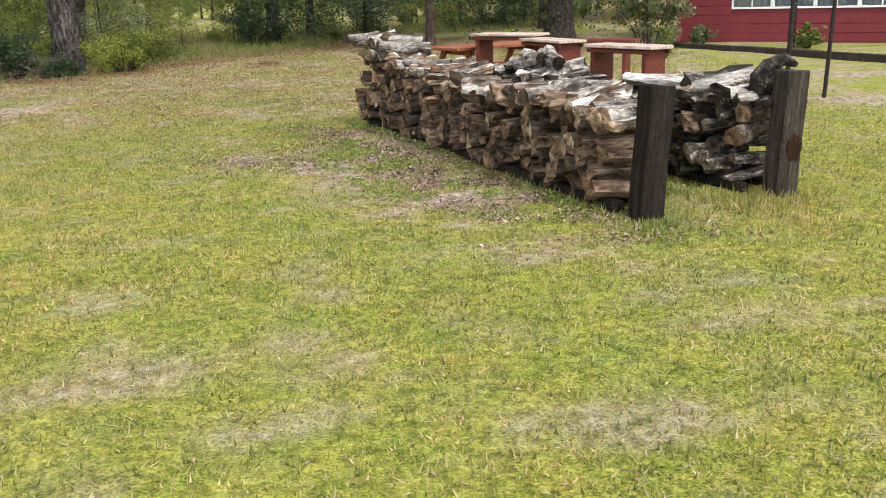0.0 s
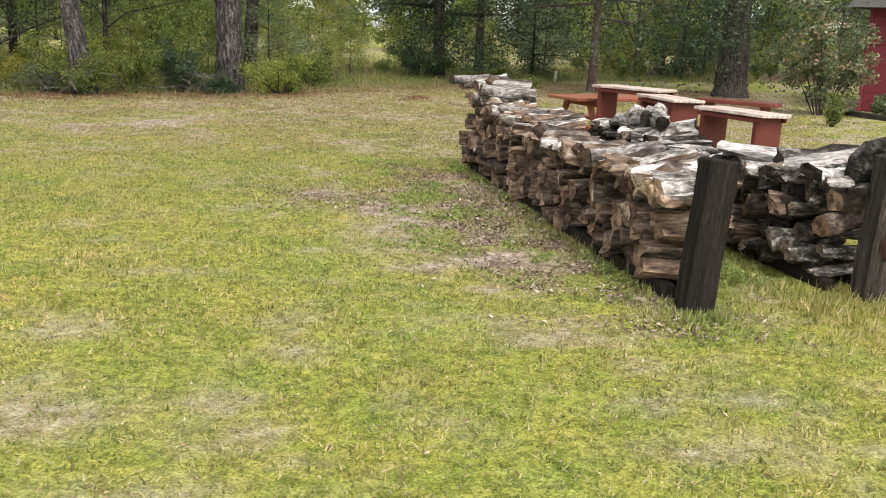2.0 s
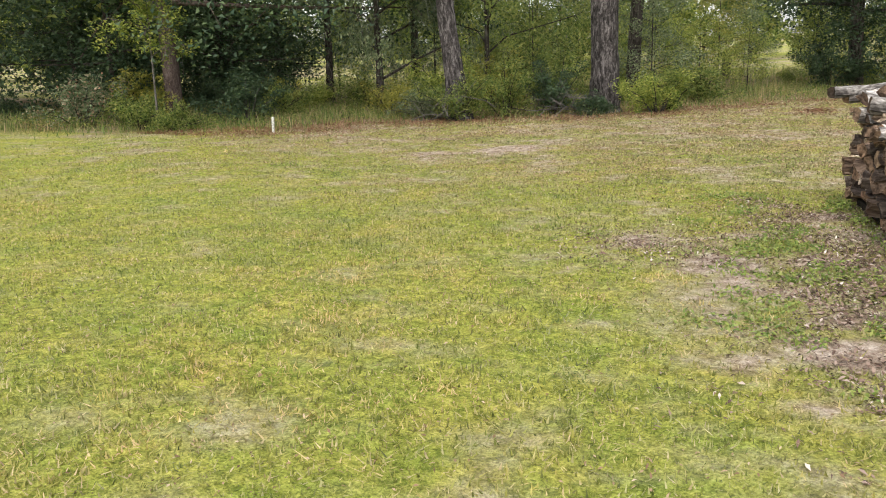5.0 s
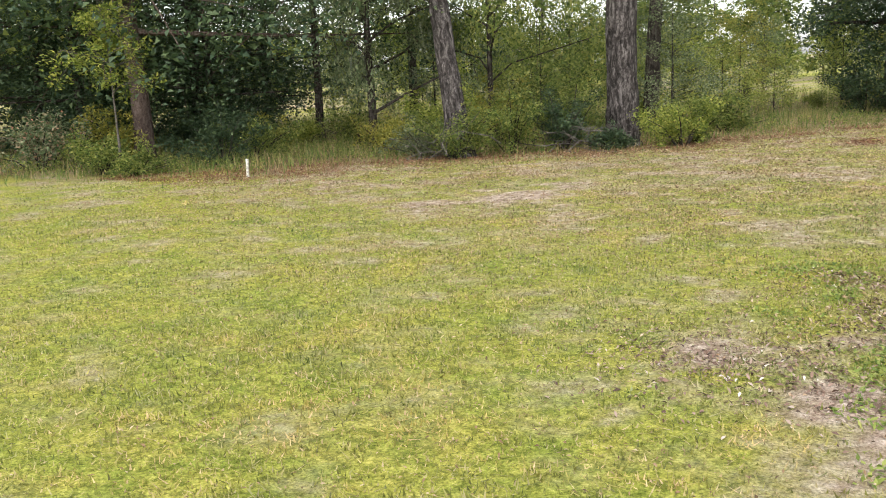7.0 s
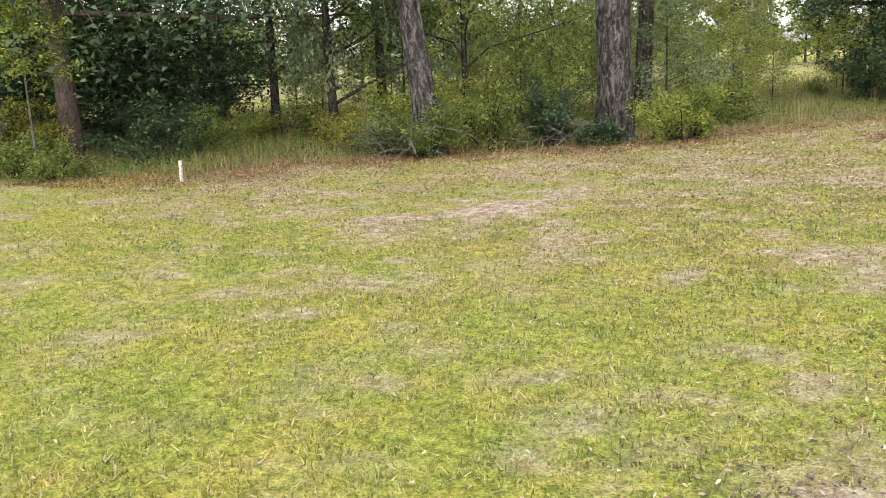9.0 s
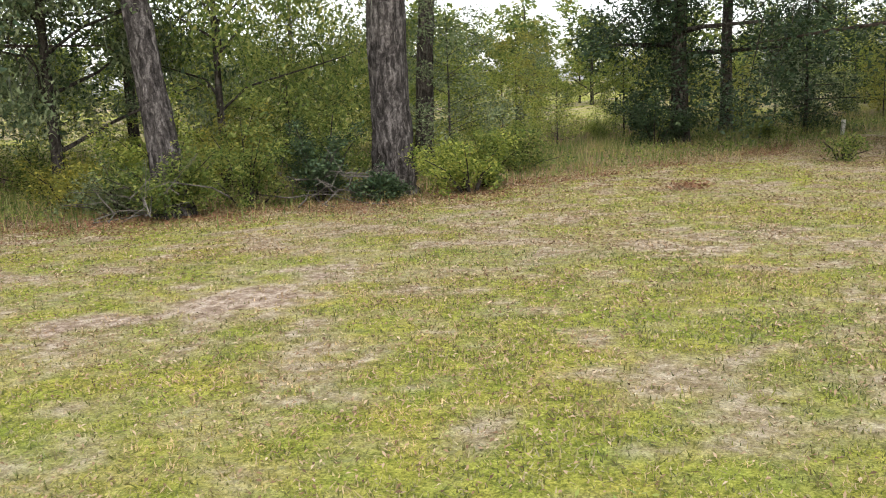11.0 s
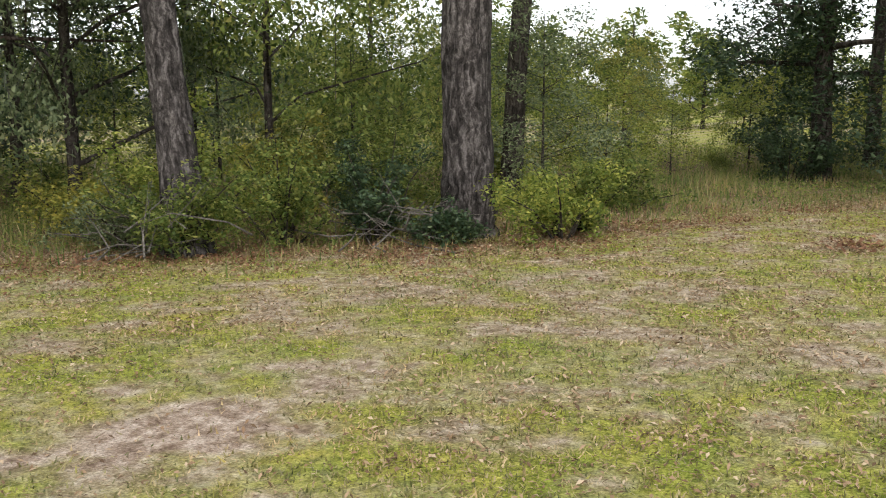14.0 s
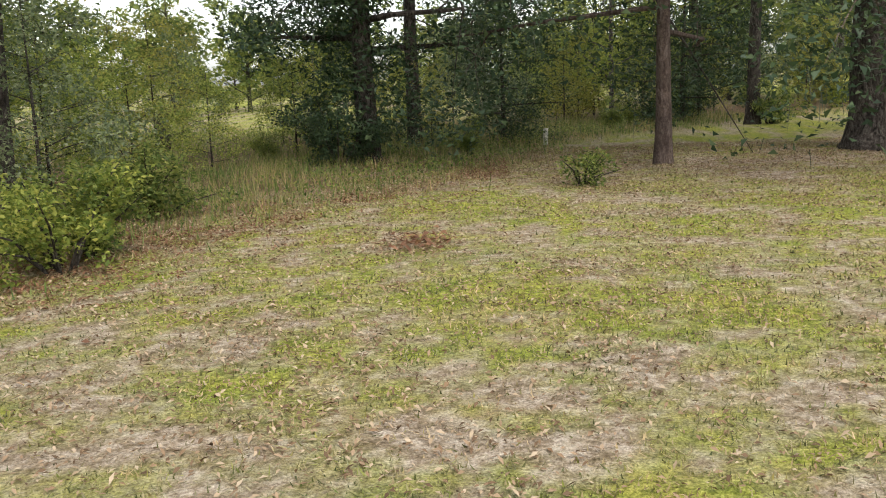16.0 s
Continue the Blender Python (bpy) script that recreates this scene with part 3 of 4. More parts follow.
def weeds(name, label, x, y, top, size, material, rng):
    """Loose small leaves standing at up to their top height."""
    at = np.stack([x, y, ground_height(x, y) + 0.006 + top * rng.random(len(x)) ** 0.6], 1)
    ax = rng.normal(size=at.shape) * (1, 1, 0.6)
    side = np.cross(ax, rng.normal(size=at.shape) * 0.5 + (0, 0, 1))
    ax *= (size / np.linalg.norm(ax, axis=1))[:, None] * rng.uniform(0.6, 1.3, (len(x), 1))
    side *= 0.45 * size / (np.linalg.norm(side, axis=1)[:, None] + 1e-6)
    return tagged(place(name, raw_mesh(name, np.stack([at - ax, at + side, at + ax, at - side], 1), 4), material), label, "weeds", kind="stuff")


x, y, rng = scatter(190000, -24, 3, 9, 36, 19)
d = past_edge(x, y)
keep = (rng.random(len(x)) < np.clip((value_noise(x, y, 0.8, 41) - 0.36) * 2.6, 0, 0.85) * np.clip(d + 0.4, 0, 1)) & (d < 3.6)
x, y = x[keep], y[keep]
top = 0.08 + 0.42 * np.clip(value_noise(x, y, 0.8, 41) - 0.33, 0, 1) * (0.4 + value_noise(x, y, 0.2, 42))
weeds("weeds", "low leafy weeds along the lawn's edge", x, y, top, 0.03, LEAF_OAK, rng)
# small broad-leaved weeds on the bare ground and at the feet of the log rows
x, y, rng = scatter(120000, -3.2, 3.6, 5.2, 11, 20)
row = x - (1.0 - (y - 6.1) * 0.453)
keep = rng.random(len(x)) < (np.clip((value_noise(x, y, 0.28, 43) - 0.52) * 4, 0, 1) * np.exp(-((row + 0.75) / 0.75) ** 2) * 0.75
                             + np.exp(-((row + 0.1) / 0.07) ** 2) * np.clip(value_noise(x, y, 0.25, 44) * 2.4 - 1.0, 0, 1) + np.exp(-((row - 0.72) / 0.13) ** 2) * 0.8 * np.clip(value_noise(x, y, 0.3, 45) * 2 - 0.5, 0, 1)) * np.where((y < 10.7) & (y > 5.9), 1, 0)
x, y = x[keep], y[keep]
row = x - (1.0 - (y - 6.1) * 0.453)
weeds("clover_weeds", "small green broad-leaved weeds by the firewood", x, y, 0.015 + 0.11 * np.exp(-((row - 0.72) / 0.2) ** 2) * value_noise(x, y, 0.2, 46) + 0.05 * np.exp(-((row + 0.1) / 0.1) ** 2), 0.018, WEED_GREEN, rng)


RUSSET = leaf_mat("russet_leaves", [(0, (0.12, 0.055, 0.03)), (1, (0.3, 0.16, 0.09))], 0.2, 0.7)


def flakes(x, y, size, rng, lift=0.012, slim=0.55):
    n = len(x)
    c = np.stack([x, y, ground_height(x, y) + lift * rng.uniform(0.4, 1.6, n)], 1)
    w = rng.random(n) * 6.283
    tilt = rng.normal(size=(n, 2)) * 0.35
    a = np.stack([np.cos(w), np.sin(w), tilt[:, 0]], 1)
    b = np.stack([-np.sin(w), np.cos(w), tilt[:, 1]], 1)
    s = size * rng.uniform(0.5, 1.4, n)
    a, b = a * (s * 0.5)[:, None], b * (s * 0.5 * slim)[:, None]
    up = np.array([0, 0, 1]) * (s * 0.12)[:, None]
    return np.stack([c - a, c + b + up, c + a, c - b + up], 1)


x, y, rng = scatter(500000, -12, 4, 1.5, 30, 14)
d = past_edge(x, y)
dens = 0.15 + 0.36 * np.clip((y - 8) / 5, 0, 1) + 0.7 * np.exp(-((d + 0.3) / 0.55) ** 2) + np.where((y > 23) & (x > -2.5), 0.3, 0)
dens = dens * (0.2 + 1.5 * value_noise(x, y, 0.7, 15) * value_noise(x, y, 0.15, 34) * 1.6) + 0.9 * np.exp(-(((x + 4.0) / 0.3) ** 2 + ((y - 20.0) / 0.4) ** 2))
dens *= np.where(d > 1.5, 0.3, 1) * (1 - 0.85 * np.exp(-(((x + 6.3) / 0.9) ** 2 + ((y - 13.2) / 1.1) ** 2)))
keep = rng.random(len(x)) < dens
x, y = x[keep], y[keep]
tagged(place("leaf_litter", raw_mesh("leaf_litter", flakes(x, y, 0.02 + 0.012 * np.clip((y - 8) / 7, 0, 1), rng, 0.016, 0.42), 4), LITTER), "dry brown fallen leaves lying in the grass", "leaves", kind="stuff")
rng = np.random.default_rng(44)
x, y = -4.0 + rng.normal(size=130) * 0.15, 20.0 + rng.normal(size=130) * 0.18
tagged(place("dead_sprig", raw_mesh("dead_sprig", flakes(x, y, 0.07, rng, 0.06), 4), RUSSET), "small heap of russet dead leaves on the lawn", "leaves", kind="stuff")
x, y, rng = scatter(140000, -14, -3, 12, 28, 18)
d = past_edge(x, y)
keep = rng.random(len(x)) < np.exp(-((d + 0.4) / 0.85) ** 2) * np.clip(value_noise(x, y, 0.7, 47) * 2.4 - 0.35, 0.1, 1)
x, y = x[keep], y[keep]
tagged(place("oak_leaf_litter", raw_mesh("oak_leaf_litter", flakes(x, y, 0.04, rng, 0.02, 0.45), 4), RUSSET), "russet fallen oak leaves along the wood's edge", "leaves", kind="stuff")
x, y, rng = scatter(90000, -2.8, 2, 5.3, 10.5, 16)
keep = rng.random(len(x)) < np.exp(-((x - (0.1 - (y - 7) * 0.45)) / 0.6) ** 2) * 0.8 * np.clip(value_noise(x, y, 0.3, 48) * 2 - 0.3, 0, 1) + np.exp(-(((x + 1.8) / 0.6) ** 2 + ((y - 8.2) / 0.45) ** 2)) * 0.4
x, y = x[keep], y[keep]
tagged(place("bark_chips", raw_mesh("bark_chips", flakes(x, y, 0.03, rng, 0.012, 0.4), 4), CHIPS), "scattered bark chips and wood splinters beside the log pile", "wood chips", kind="stuff")

# ---- firewood ----
def log_mesh(kind, seed, bark, wood, end):
    """One split log, about 0.12 m thick and 0.45 m long, along y, with torn split faces."""
    rng = random.Random(seed)
    if kind == "wedge":
        o = rng.uniform(0.7, 1.2)
        sec = [(math.cos(a) * 0.09, math.sin(a) * 0.085 * o) for a in (0.45, 0.95, 1.5, 2.1, 2.7)] + [(-0.045, -0.02), (0.0, -0.065 * o), (0.05, -0.01)]
        arc = 4
    elif kind == "half":
        sec = [(math.cos(a) * 0.085, math.sin(a) * 0.07 - 0.02) for a in (0.0, 0.7, 1.4, 2.1, 2.7, 3.14)] + [(-0.03, -0.035), (0.03, -0.025)]
        arc = 5
    elif kind == "slab":
        sec = [(-0.1, -0.03), (0.0, -0.04), (0.09, -0.035), (0.11, 0.0), (0.06, 0.03), (0.0, 0.025), (-0.04, 0.04), (-0.1, 0.015)]
        arc = -1
    else:
        sec = [(math.cos(a) * 0.065, math.sin(a) * 0.062) for a in np.arange(0, 6.2, 0.7854)]
        arc = 9
    bm = bmesh.new()
    rings, drift = [], (rng.uniform(-0.014, 0.014), rng.uniform(-0.014, 0.014))
    ph, twist = rng.random() * 90, rng.uniform(-0.12, 0.12)
    for k, yy in enumerate((-0.225, -0.14, -0.03, 0.08, 0.225)):
        ring = []
        for i, (a, b) in enumerate(sec):
            g = 1 + 0.5 * noise.noise(Vector((a * 22, b * 22, yy * 4 + ph)))
            c, q = math.cos(twist * k), math.sin(twist * k)
            ring.append(bm.verts.new(((a * c - b * q) * g + drift[0] * k, yy + (rng.uniform(-0.022, 0.022) if k in (0, 4) else 0), (a * q + b * c) * g + drift[1] * k)))
        rings.append(ring)
    m = len(sec)
    for lo, hi in zip(rings[:-1], rings[1:]):
        for i in range(m):
            f = bm.faces.new((lo[i], hi[i], hi[(i + 1) % m], lo[(i + 1) % m]))
            f.material_index = 0 if (i < arc) else 1
    for ring, rev in ((rings[0], False), (rings[-1], True)):
        mid = bm.verts.new(sum((v.co for v in ring), Vector()) / m + Vector((0, rng.uniform(-0.012, 0.012), 0)))
        for i in range(m):
            f = bm.faces.new((ring[i], ring[(i + 1) % m], mid) if not rev else (ring[(i + 1) % m], ring[i], mid))
            f.material_index = 2
    bmesh.ops.recalc_face_normals(bm, faces=bm.faces)
    me = bpy.data.meshes.new("log")
    bm.to_mesh(me)
    bm.free()
    for q in (bark, wood, end):
        me.materials.append(q)
    return me


# added dark bar, stands in for the shadow under a log row; borrows the post's timber
bm = box(0.08, 1.0, 0.09, 0.008)
shade_bar = bpy.data.meshes.new("shade_bar")
bm.to_mesh(shade_bar)
bm.free()
shade_bar.materials.append(TIE)


def firewood_row(name, label, near, along, length, top, mats, pale, seed, extra, ragged=0.075, odd=None):
    """A row of split logs laid crosswise; near: its left foot at the near end; top(s): height along it."""
    rng = random.Random(seed)
    row = empty_at(name, pose(near[0], near[1], 0), label, "firewood", "firewood rows")
    ax = Vector((along[0], along[1], 0)).normalized()
    across = Vector((ax.y, -ax.x, 0))
    yaw = math.degrees(math.atan2(-across.x, across.y))
    shapes = ["wedge"] * 5 + ["half"] * 3 + ["slab", "round", "wedge", "slab", "wedge", "round"]
    kinds = [log_mesh(k, seed + i, *(odd if odd and i % 4 == 1 else mats)) for i, k in enumerate(shapes)]
    tops = [log_mesh(k, seed + 50 + i, b, w2, mats[2]) for i, (k, b, w2) in enumerate([("slab", LOG_GREY, pale), ("half", LOG_GREY, mats[1]), ("wedge", mats[0], pale), ("round", LOG_GREY, pale), ("slab", LOG_GREY, mats[1]), ("wedge", LOG_GREY, mats[1]), ("half", mats[0], pale)])]
    z, count = 0.125, 0
    while z < 1.0:
        s = 0.02 + rng.uniform(0, 0.1)
        while s < length:
            k = rng.uniform(0.6, 1.3)
            wide = 0.128 * k
            if z + rng.uniform(-0.03, 0.03) < top(s) and count < 296:
                p = ax * (s + wide / 2) + across * (0.225 + rng.uniform(-ragged, ragged)) + Vector((0, 0, z + rng.uniform(-0.025, 0.025)))
                place("log", rng.choice(kinds), None, row, at=pose(p.x, p.y, p.z, rng.uniform(-8, 8), rng.uniform(0, 360), yaw + rng.uniform(-14, 14) + (180 if rng.random() < 0.5 else 0)) @ Matrix.Diagonal((k * 0.93, rng.uniform(0.82, 1.14), k * rng.uniform(0.78, 1.05), 1)))
                count += 1
            s += wide * rng.uniform(0.9, 1.22)
        z += 0.115
    # two added bars darken the gap below the logs, in place of its shadow
    for off in (0.09, 0.36):
        p = ax * (length / 2) + across * off
        place("shade_bar", shade_bar, None, row, "dark bar standing in for the shadowed gap under the logs", at=pose(p.x, p.y, 0.035, 0, 0, yaw + 90) @ Matrix.Diagonal((1, length, 1, 1)))
    s = 0.1
    while s < length:
        for _ in range(3):
            k = rng.uniform(0.55, 1.1)
            p = ax * (s + rng.uniform(-0.1, 0.1)) + across * (0.23 + rng.uniform(-0.09, 0.09)) + Vector((0, 0, top(s) + rng.uniform(0.0, 0.05)))
            place("log", rng.choice(tops), None, row, at=pose(p.x, p.y, p.z, rng.uniform(-8, 8), rng.uniform(-40, 40), yaw + rng.uniform(-45, 45)) @ Matrix.Diagonal((k, rng.uniform(0.95, 1.25), k, 1)))
        s += 0.17
    for (s, off, z, turn, kind, k, long) in extra:
        p = ax * s + across * off + Vector((0, 0, z))
        place("log", tops[kind], None, row, at=pose(p.x, p.y, p.z, rng.uniform(-9, 9), rng.uniform(-25, 25), yaw + turn) @ Matrix.Diagonal((k, long, k, 1)))
    return row


def front_top(s):
    return 0.63 + 0.04 * math.sin(s * 2.3) + 0.09 * s / 5 + (0.1 if s > 4.3 else 0)


front_extra = [(4.35, 0.25, 0.9, -5, 3, 1.1, 1.2), (4.6, 0.2, 0.92, 12, 1, 1.1, 1.2), (4.8, 0.3, 0.93, -12, 0, 1.2, 1.2), (4.95, -0.02, 1.0, 30, 3, 0.8, 1.1), (5.0, 0.15, 0.98, 20, 3, 0.9, 1.2), (4.5, 0.3, 0.98, 25, 2, 0.9, 1.2),
               (0.1, 0.2, 0.66, 5, 0, 1.1, 1.05)]
firewood_row("firewood_row", "long waist-high row of split weathered firewood stacked on the lawn", (1.05, 6.0), (-0.413, 0.911), 5.05, front_top, (LOG_BARK, LOG_WOOD, LOG_END), LOG_PALE, 40, front_extra)


def back_top(s):
    return 0.6 + 0.07 * math.sin(s * 2.0 + 1) - 0.01 * s


back_extra = [(0.25, 0.2, 0.72, 15, 0, 1.2, 1.0), (0.1, 0.38, 0.8, 70, 3, 1.3, 0.6), (0.55, 0.25, 0.76, -20, 2, 1.3, 1.1), (1.3, 0.25, 0.72, -50, 0, 1.3, 1.2), (3.0, 0.2, 0.82, 80, 3, 1.2, 1.1), (3.2, 0.3, 0.84, 60, 3, 1.2, 1.2), (3.45, 0.2, 0.82, 75, 1, 1.2, 1.1), (3.3, 0.1, 0.78, 95, 3, 1.2, 1.2)]
firewood_row("firewood_row", "second row of older, dark rotting firewood on the lawn", (2.05, 6.5), (-0.413, 0.911), 4.0, back_top, (OLD_BARK, OLD_BARK, OLD_END), LOG_PALE, 77, back_extra, 0.1, (LOG_BARK, LOG_WOOD, LOG_END))


def tie_post(x, y, h, w, d, lean, turn, material, label, stained=False):
    """A squared railway-tie post with split, worn edges."""
    bm = bmesh.new()
    bmesh.ops.create_cube(bm, size=1)
    bmesh.ops.subdivide_edges(bm, edges=bm.edges[:], cuts=3, use_grid_fill=True)
    for v in bm.verts:
        v.co = Vector((v.co.x * w, v.co.y * d, (v.co.z + 0.5) * (h + 0.15) - 0.15))
        v.co += Vector((noise.noise(v.co * 9), noise.noise(v.co * 9 + Vector((5, 5, 5))), noise.noise(v.co * 7 + Vector((9, 1, 2))) * (1 if v.co.z > 0.5 else 0.2))) * 0.011
    bmesh.ops.bevel(bm, geom=[e for e in bm.edges if e.calc_face_angle(0) > 1.0], offset=0.01, segments=1, affect="EDGES")
    t = empty_at("timber_post", pose(x, y, 0, lean[1], lean[0], turn), label, "post", "stack end posts")
    part("shaft", bm, material, t)
    if stained:
        for k, (ox, oz, rw, rh) in enumerate(((0.012, 0.37, 0.066, 0.1),)):
            bm = bmesh.new()
            rim = [bm.verts.new((ox + math.cos(a) * rw * (1 + 0.5 * noise.noise(Vector((math.cos(a) * 2, math.sin(a) * 2, k * 9)))), 0, oz + math.sin(a) * rh * (1 + 0.5 * noise.noise(Vector((math.cos(a) * 2, math.sin(a) * 2, 4 + k * 9)))))) for a in np.arange(0, 6.2, 0.35)]
            bm.faces.new(rim)
            bmesh.ops.solidify(bm, geom=bm.faces[:], thickness=0.006)
            part("stain_patch", bm, RUST_STAIN, t, "rust-brown stained patch", at=pose(0, -d / 2 - 0.008, 0))
    return t


tie_post(1.265, 5.86, 0.875, 0.182, 0.17, (5.0, -2), 22, TIE, "black creosoted timber post leaning at the end of the firewood")
tie_post(2.335, 6.40, 0.9, 0.18, 0.17, (3.0, -1), 20, TIE_OLD, "split weathered timber post with a rusty patch, end of older firewood", True)

# gnarled root lying on the older firewood
bm = bmesh.new()
tube_into(bm, [(-0.02, 0.02, -0.1), (0.0, 0.02, 0.02), (0.03, 0.0, 0.1), (0.1, -0.02, 0.13), (0.17, -0.02, 0.1)], [0.075, 0.08, 0.065, 0.04, 0.015], 9, 0.5)
tube_into(bm, [(0.02, 0.0, 0.06), (0.07, 0.05, 0.05), (0.14, 0.08, 0.06)], [0.04, 0.03, 0.01], 7, 0.4)
tagged(part("root_piece", bm, OLD_BARK, at=pose(2.24, 6.6, 0.8, 0, 0, -10) @ Matrix.Scale(1.25, 4), smooth=True), "dark gnarled root lying on the older firewood", "root")

# ---- tables and benches ----
def slab_table(x, y, length, width, height, turn, label):
    """A low work table: two top boards on two solid red end boxes."""
    t = empty_at("table", pose(x, y, 0, 0, 0, turn), label, "table", "red tables")
    for k in (-1, 1):
        part("board", box(length, width / 2 - 0.004, 0.03, 0.005, 0.002), TABLE_TOP, t, "faded whitish tabletop board", at=pose(0, k * width / 4, height - 0.015))
        part("end_panel", box(0.05, width * 0.86, height - 0.033, 0.006), RED_PAINT, t, at=pose(k * (length / 2 - 0.1), 0, (height - 0.033) / 2))
        part("apron", box(length - 0.06, 0.025, 0.035, 0.004), RED_PAINT, t, at=pose(0, k * (width / 2 - 0.03), height - 0.0585))
    return t


slab_table(1.72, 9.06, 0.86, 0.34, 0.94, -52, "tall red work table with faded board top behind the firewood")
slab_table(1.13, 10.42, 0.86, 0.36, 0.94, -64, "tall red box-legged table with faded top on the lawn")
slab_table(0.74, 11.8, 0.95, 0.4, 0.95, -35, "tall red box-legged table standing farther back on the lawn")


def bench(x, y, length, turn, label):
    t = empty_at("bench", pose(x, y, 0, 0, 0, turn), label, "bench")
    part("seat", box(length, 0.3, 0.045, 0.006), RED_PAINT, t, at=pose(0, 0, 0.8))
    for k in (-1, 1):
        part("leg", box(0.05, 0.26, 0.78, 0.005), RED_PAINT, t, at=pose(k * (length / 2 - 0.15), 0, 0.39))
    return t


bench(2.0, 12.4, 1.0, -25, "plain red wooden bench on the lawn")


def picnic_table(x, y, turn):
    t = empty_at("picnic_table", pose(x, y, 0, 0, 0, turn), "orange-brown wooden picnic table with attached seats on the lawn", "picnic table")
    for k in range(5):
        part("top_board", box(1.75, 0.135, 0.038, 0.005), PICNIC, t, at=pose(0, (k - 2) * 0.142, 0.75))
    for k in (-1, 1):
        part("seat_board", box(1.75, 0.24, 0.038, 0.005), PICNIC, t, at=pose(0, k * 0.66, 0.44))
        part("seat_beam", box(0.04, 1.5, 0.09, 0.004), PICNIC, t, at=pose(k * 0.58, 0, 0.375))
        for q in (-1, 1):
            part("leg", box(0.04, 0.09, 0.86, 0.004), PICNIC, t, at=pose(k * 0.62, q * 0.42, 0.37, q * 27))
        part("top_beam", box(0.04, 0.66, 0.07, 0.004), PICNIC, t, at=pose(k * 0.58, 0, 0.695))
    return t


picnic_table(0.55, 12.75, 38)

# ---- iron frame ----
frame_thing = empty_at("iron_frame", pose(4.15, 11.4, 0), "old rusty black iron pipe frame standing on bare sand", "frame")
bm = bmesh.new()
tube_into(bm, [(0, 0, -0.05), (0.02, 0.05, 1.0), (0.05, 0.1, 1.98)], [0.032, 0.03, 0.03], 10)
part("post", bm, IRON, frame_thing)
bm = bmesh.new()
tube_into(bm, [(0.78, 0.75, -0.05), (0.81, 0.76, 1.0), (0.85, 0.78, 1.98)], [0.028, 0.026, 0.025], 10)
part("post", bm, IRON, frame_thing)
bm = bmesh.new()
tube_into(bm, [(0.03, 0.05, 1.94), (0.5, 0.42, 1.96), (0.95, 0.84, 1.94)], [0.032] * 3, 8)
part("top_bar", bm, IRON, frame_thing)
bm = bmesh.new()
for k in range(26):
    c = Vector((0.09, 0.12, 1.86 - k * 0.045))
    ring = [c + (Matrix.Rotation(k % 2 * 1.57, 3, "Z") @ Vector((math.cos(a) * 0.016, 0, math.sin(a) * 0.03))) for a in np.arange(0, 6.9, 0.785)]
    tube_into(bm, ring, [0.006] * len(ring), 4, cap=False)
part("chain", bm, IRON, frame_thing, "rusty hanging chain")

# ---- house ----
house = empty_at("house", pose(6.1, 24.75, 0, 0, 0, -27), "low red-sided house with a ribbon of white-framed windows", "house")
LEN, SILL, WTOP, EAVE, BACK = 11.0, 0.84, 2.1, 2.45, 7.0
for k in range(11):
    z0, z1 = 0.02 + k * 0.225, 0.02 + (k + 1) * 0.225
    spans = [(0, LEN)] if z1 <= SILL + 0.06 or z0 >= WTOP - 0.01 else [(0, 1.28), (9.28, LEN)]
    for a, b in spans:
        bm = box(b - a, 0.03, 0.212, 0.003)
        part("siding_board", bm, SIDING, house, at=pose((a + b) / 2, -0.022 - 0.004 * (k % 2), (z0 + z1) / 2, 5, 0, 0))
part("wall", box(LEN, 0.1, SILL), SIDING, house, at=pose(LEN / 2, 0.07, SILL / 2))
part("wall", box(LEN, 0.1, EAVE - WTOP), SIDING, house, at=pose(LEN / 2, 0.07, (EAVE + WTOP) / 2))
part("wall", box(1.28, 0.1, WTOP - SILL, 0), SIDING, house, at=pose(0.64, 0.07, (WTOP + SILL) / 2))
part("wall", box(LEN - 9.28, 0.1, WTOP - SILL, 0), SIDING, house, at=pose((LEN + 9.28) / 2, 0.07, (WTOP + SILL) / 2))
part("side_wall", box(0.1, BACK, EAVE), SIDING, house, at=pose(-0.02, BACK / 2 + 0.05, EAVE / 2))
part("side_wall", box(0.1, BACK, EAVE), SIDING, house, at=pose(LEN + 0.02, BACK / 2 + 0.05, EAVE / 2))
part("back_wall", box(LEN, 0.1, EAVE), SIDING, house, at=pose(LEN / 2, BACK, EAVE / 2))
part("corner_board", box(0.09, 0.09, EAVE), SIDING, house, at=pose(-0.05, -0.035, EAVE / 2))
bm = bmesh.new()
vs = [bm.verts.new(v) for v in ((-0.5, -0.6, EAVE), (LEN + 0.5, -0.6, EAVE), (LEN + 0.5, BACK + 0.6, EAVE), (-0.5, BACK + 0.6, EAVE), (-0.5, BACK / 2, EAVE + 1.5), (LEN + 0.5, BACK / 2, EAVE + 1.5))]
for f in ((0, 1, 5, 4), (2, 3, 4, 5), (0, 4, 3), (1, 2, 5), (3, 2, 1, 0)):
    bm.faces.new([vs[i] for i in f])
part("roof", bm, ROOF, house)
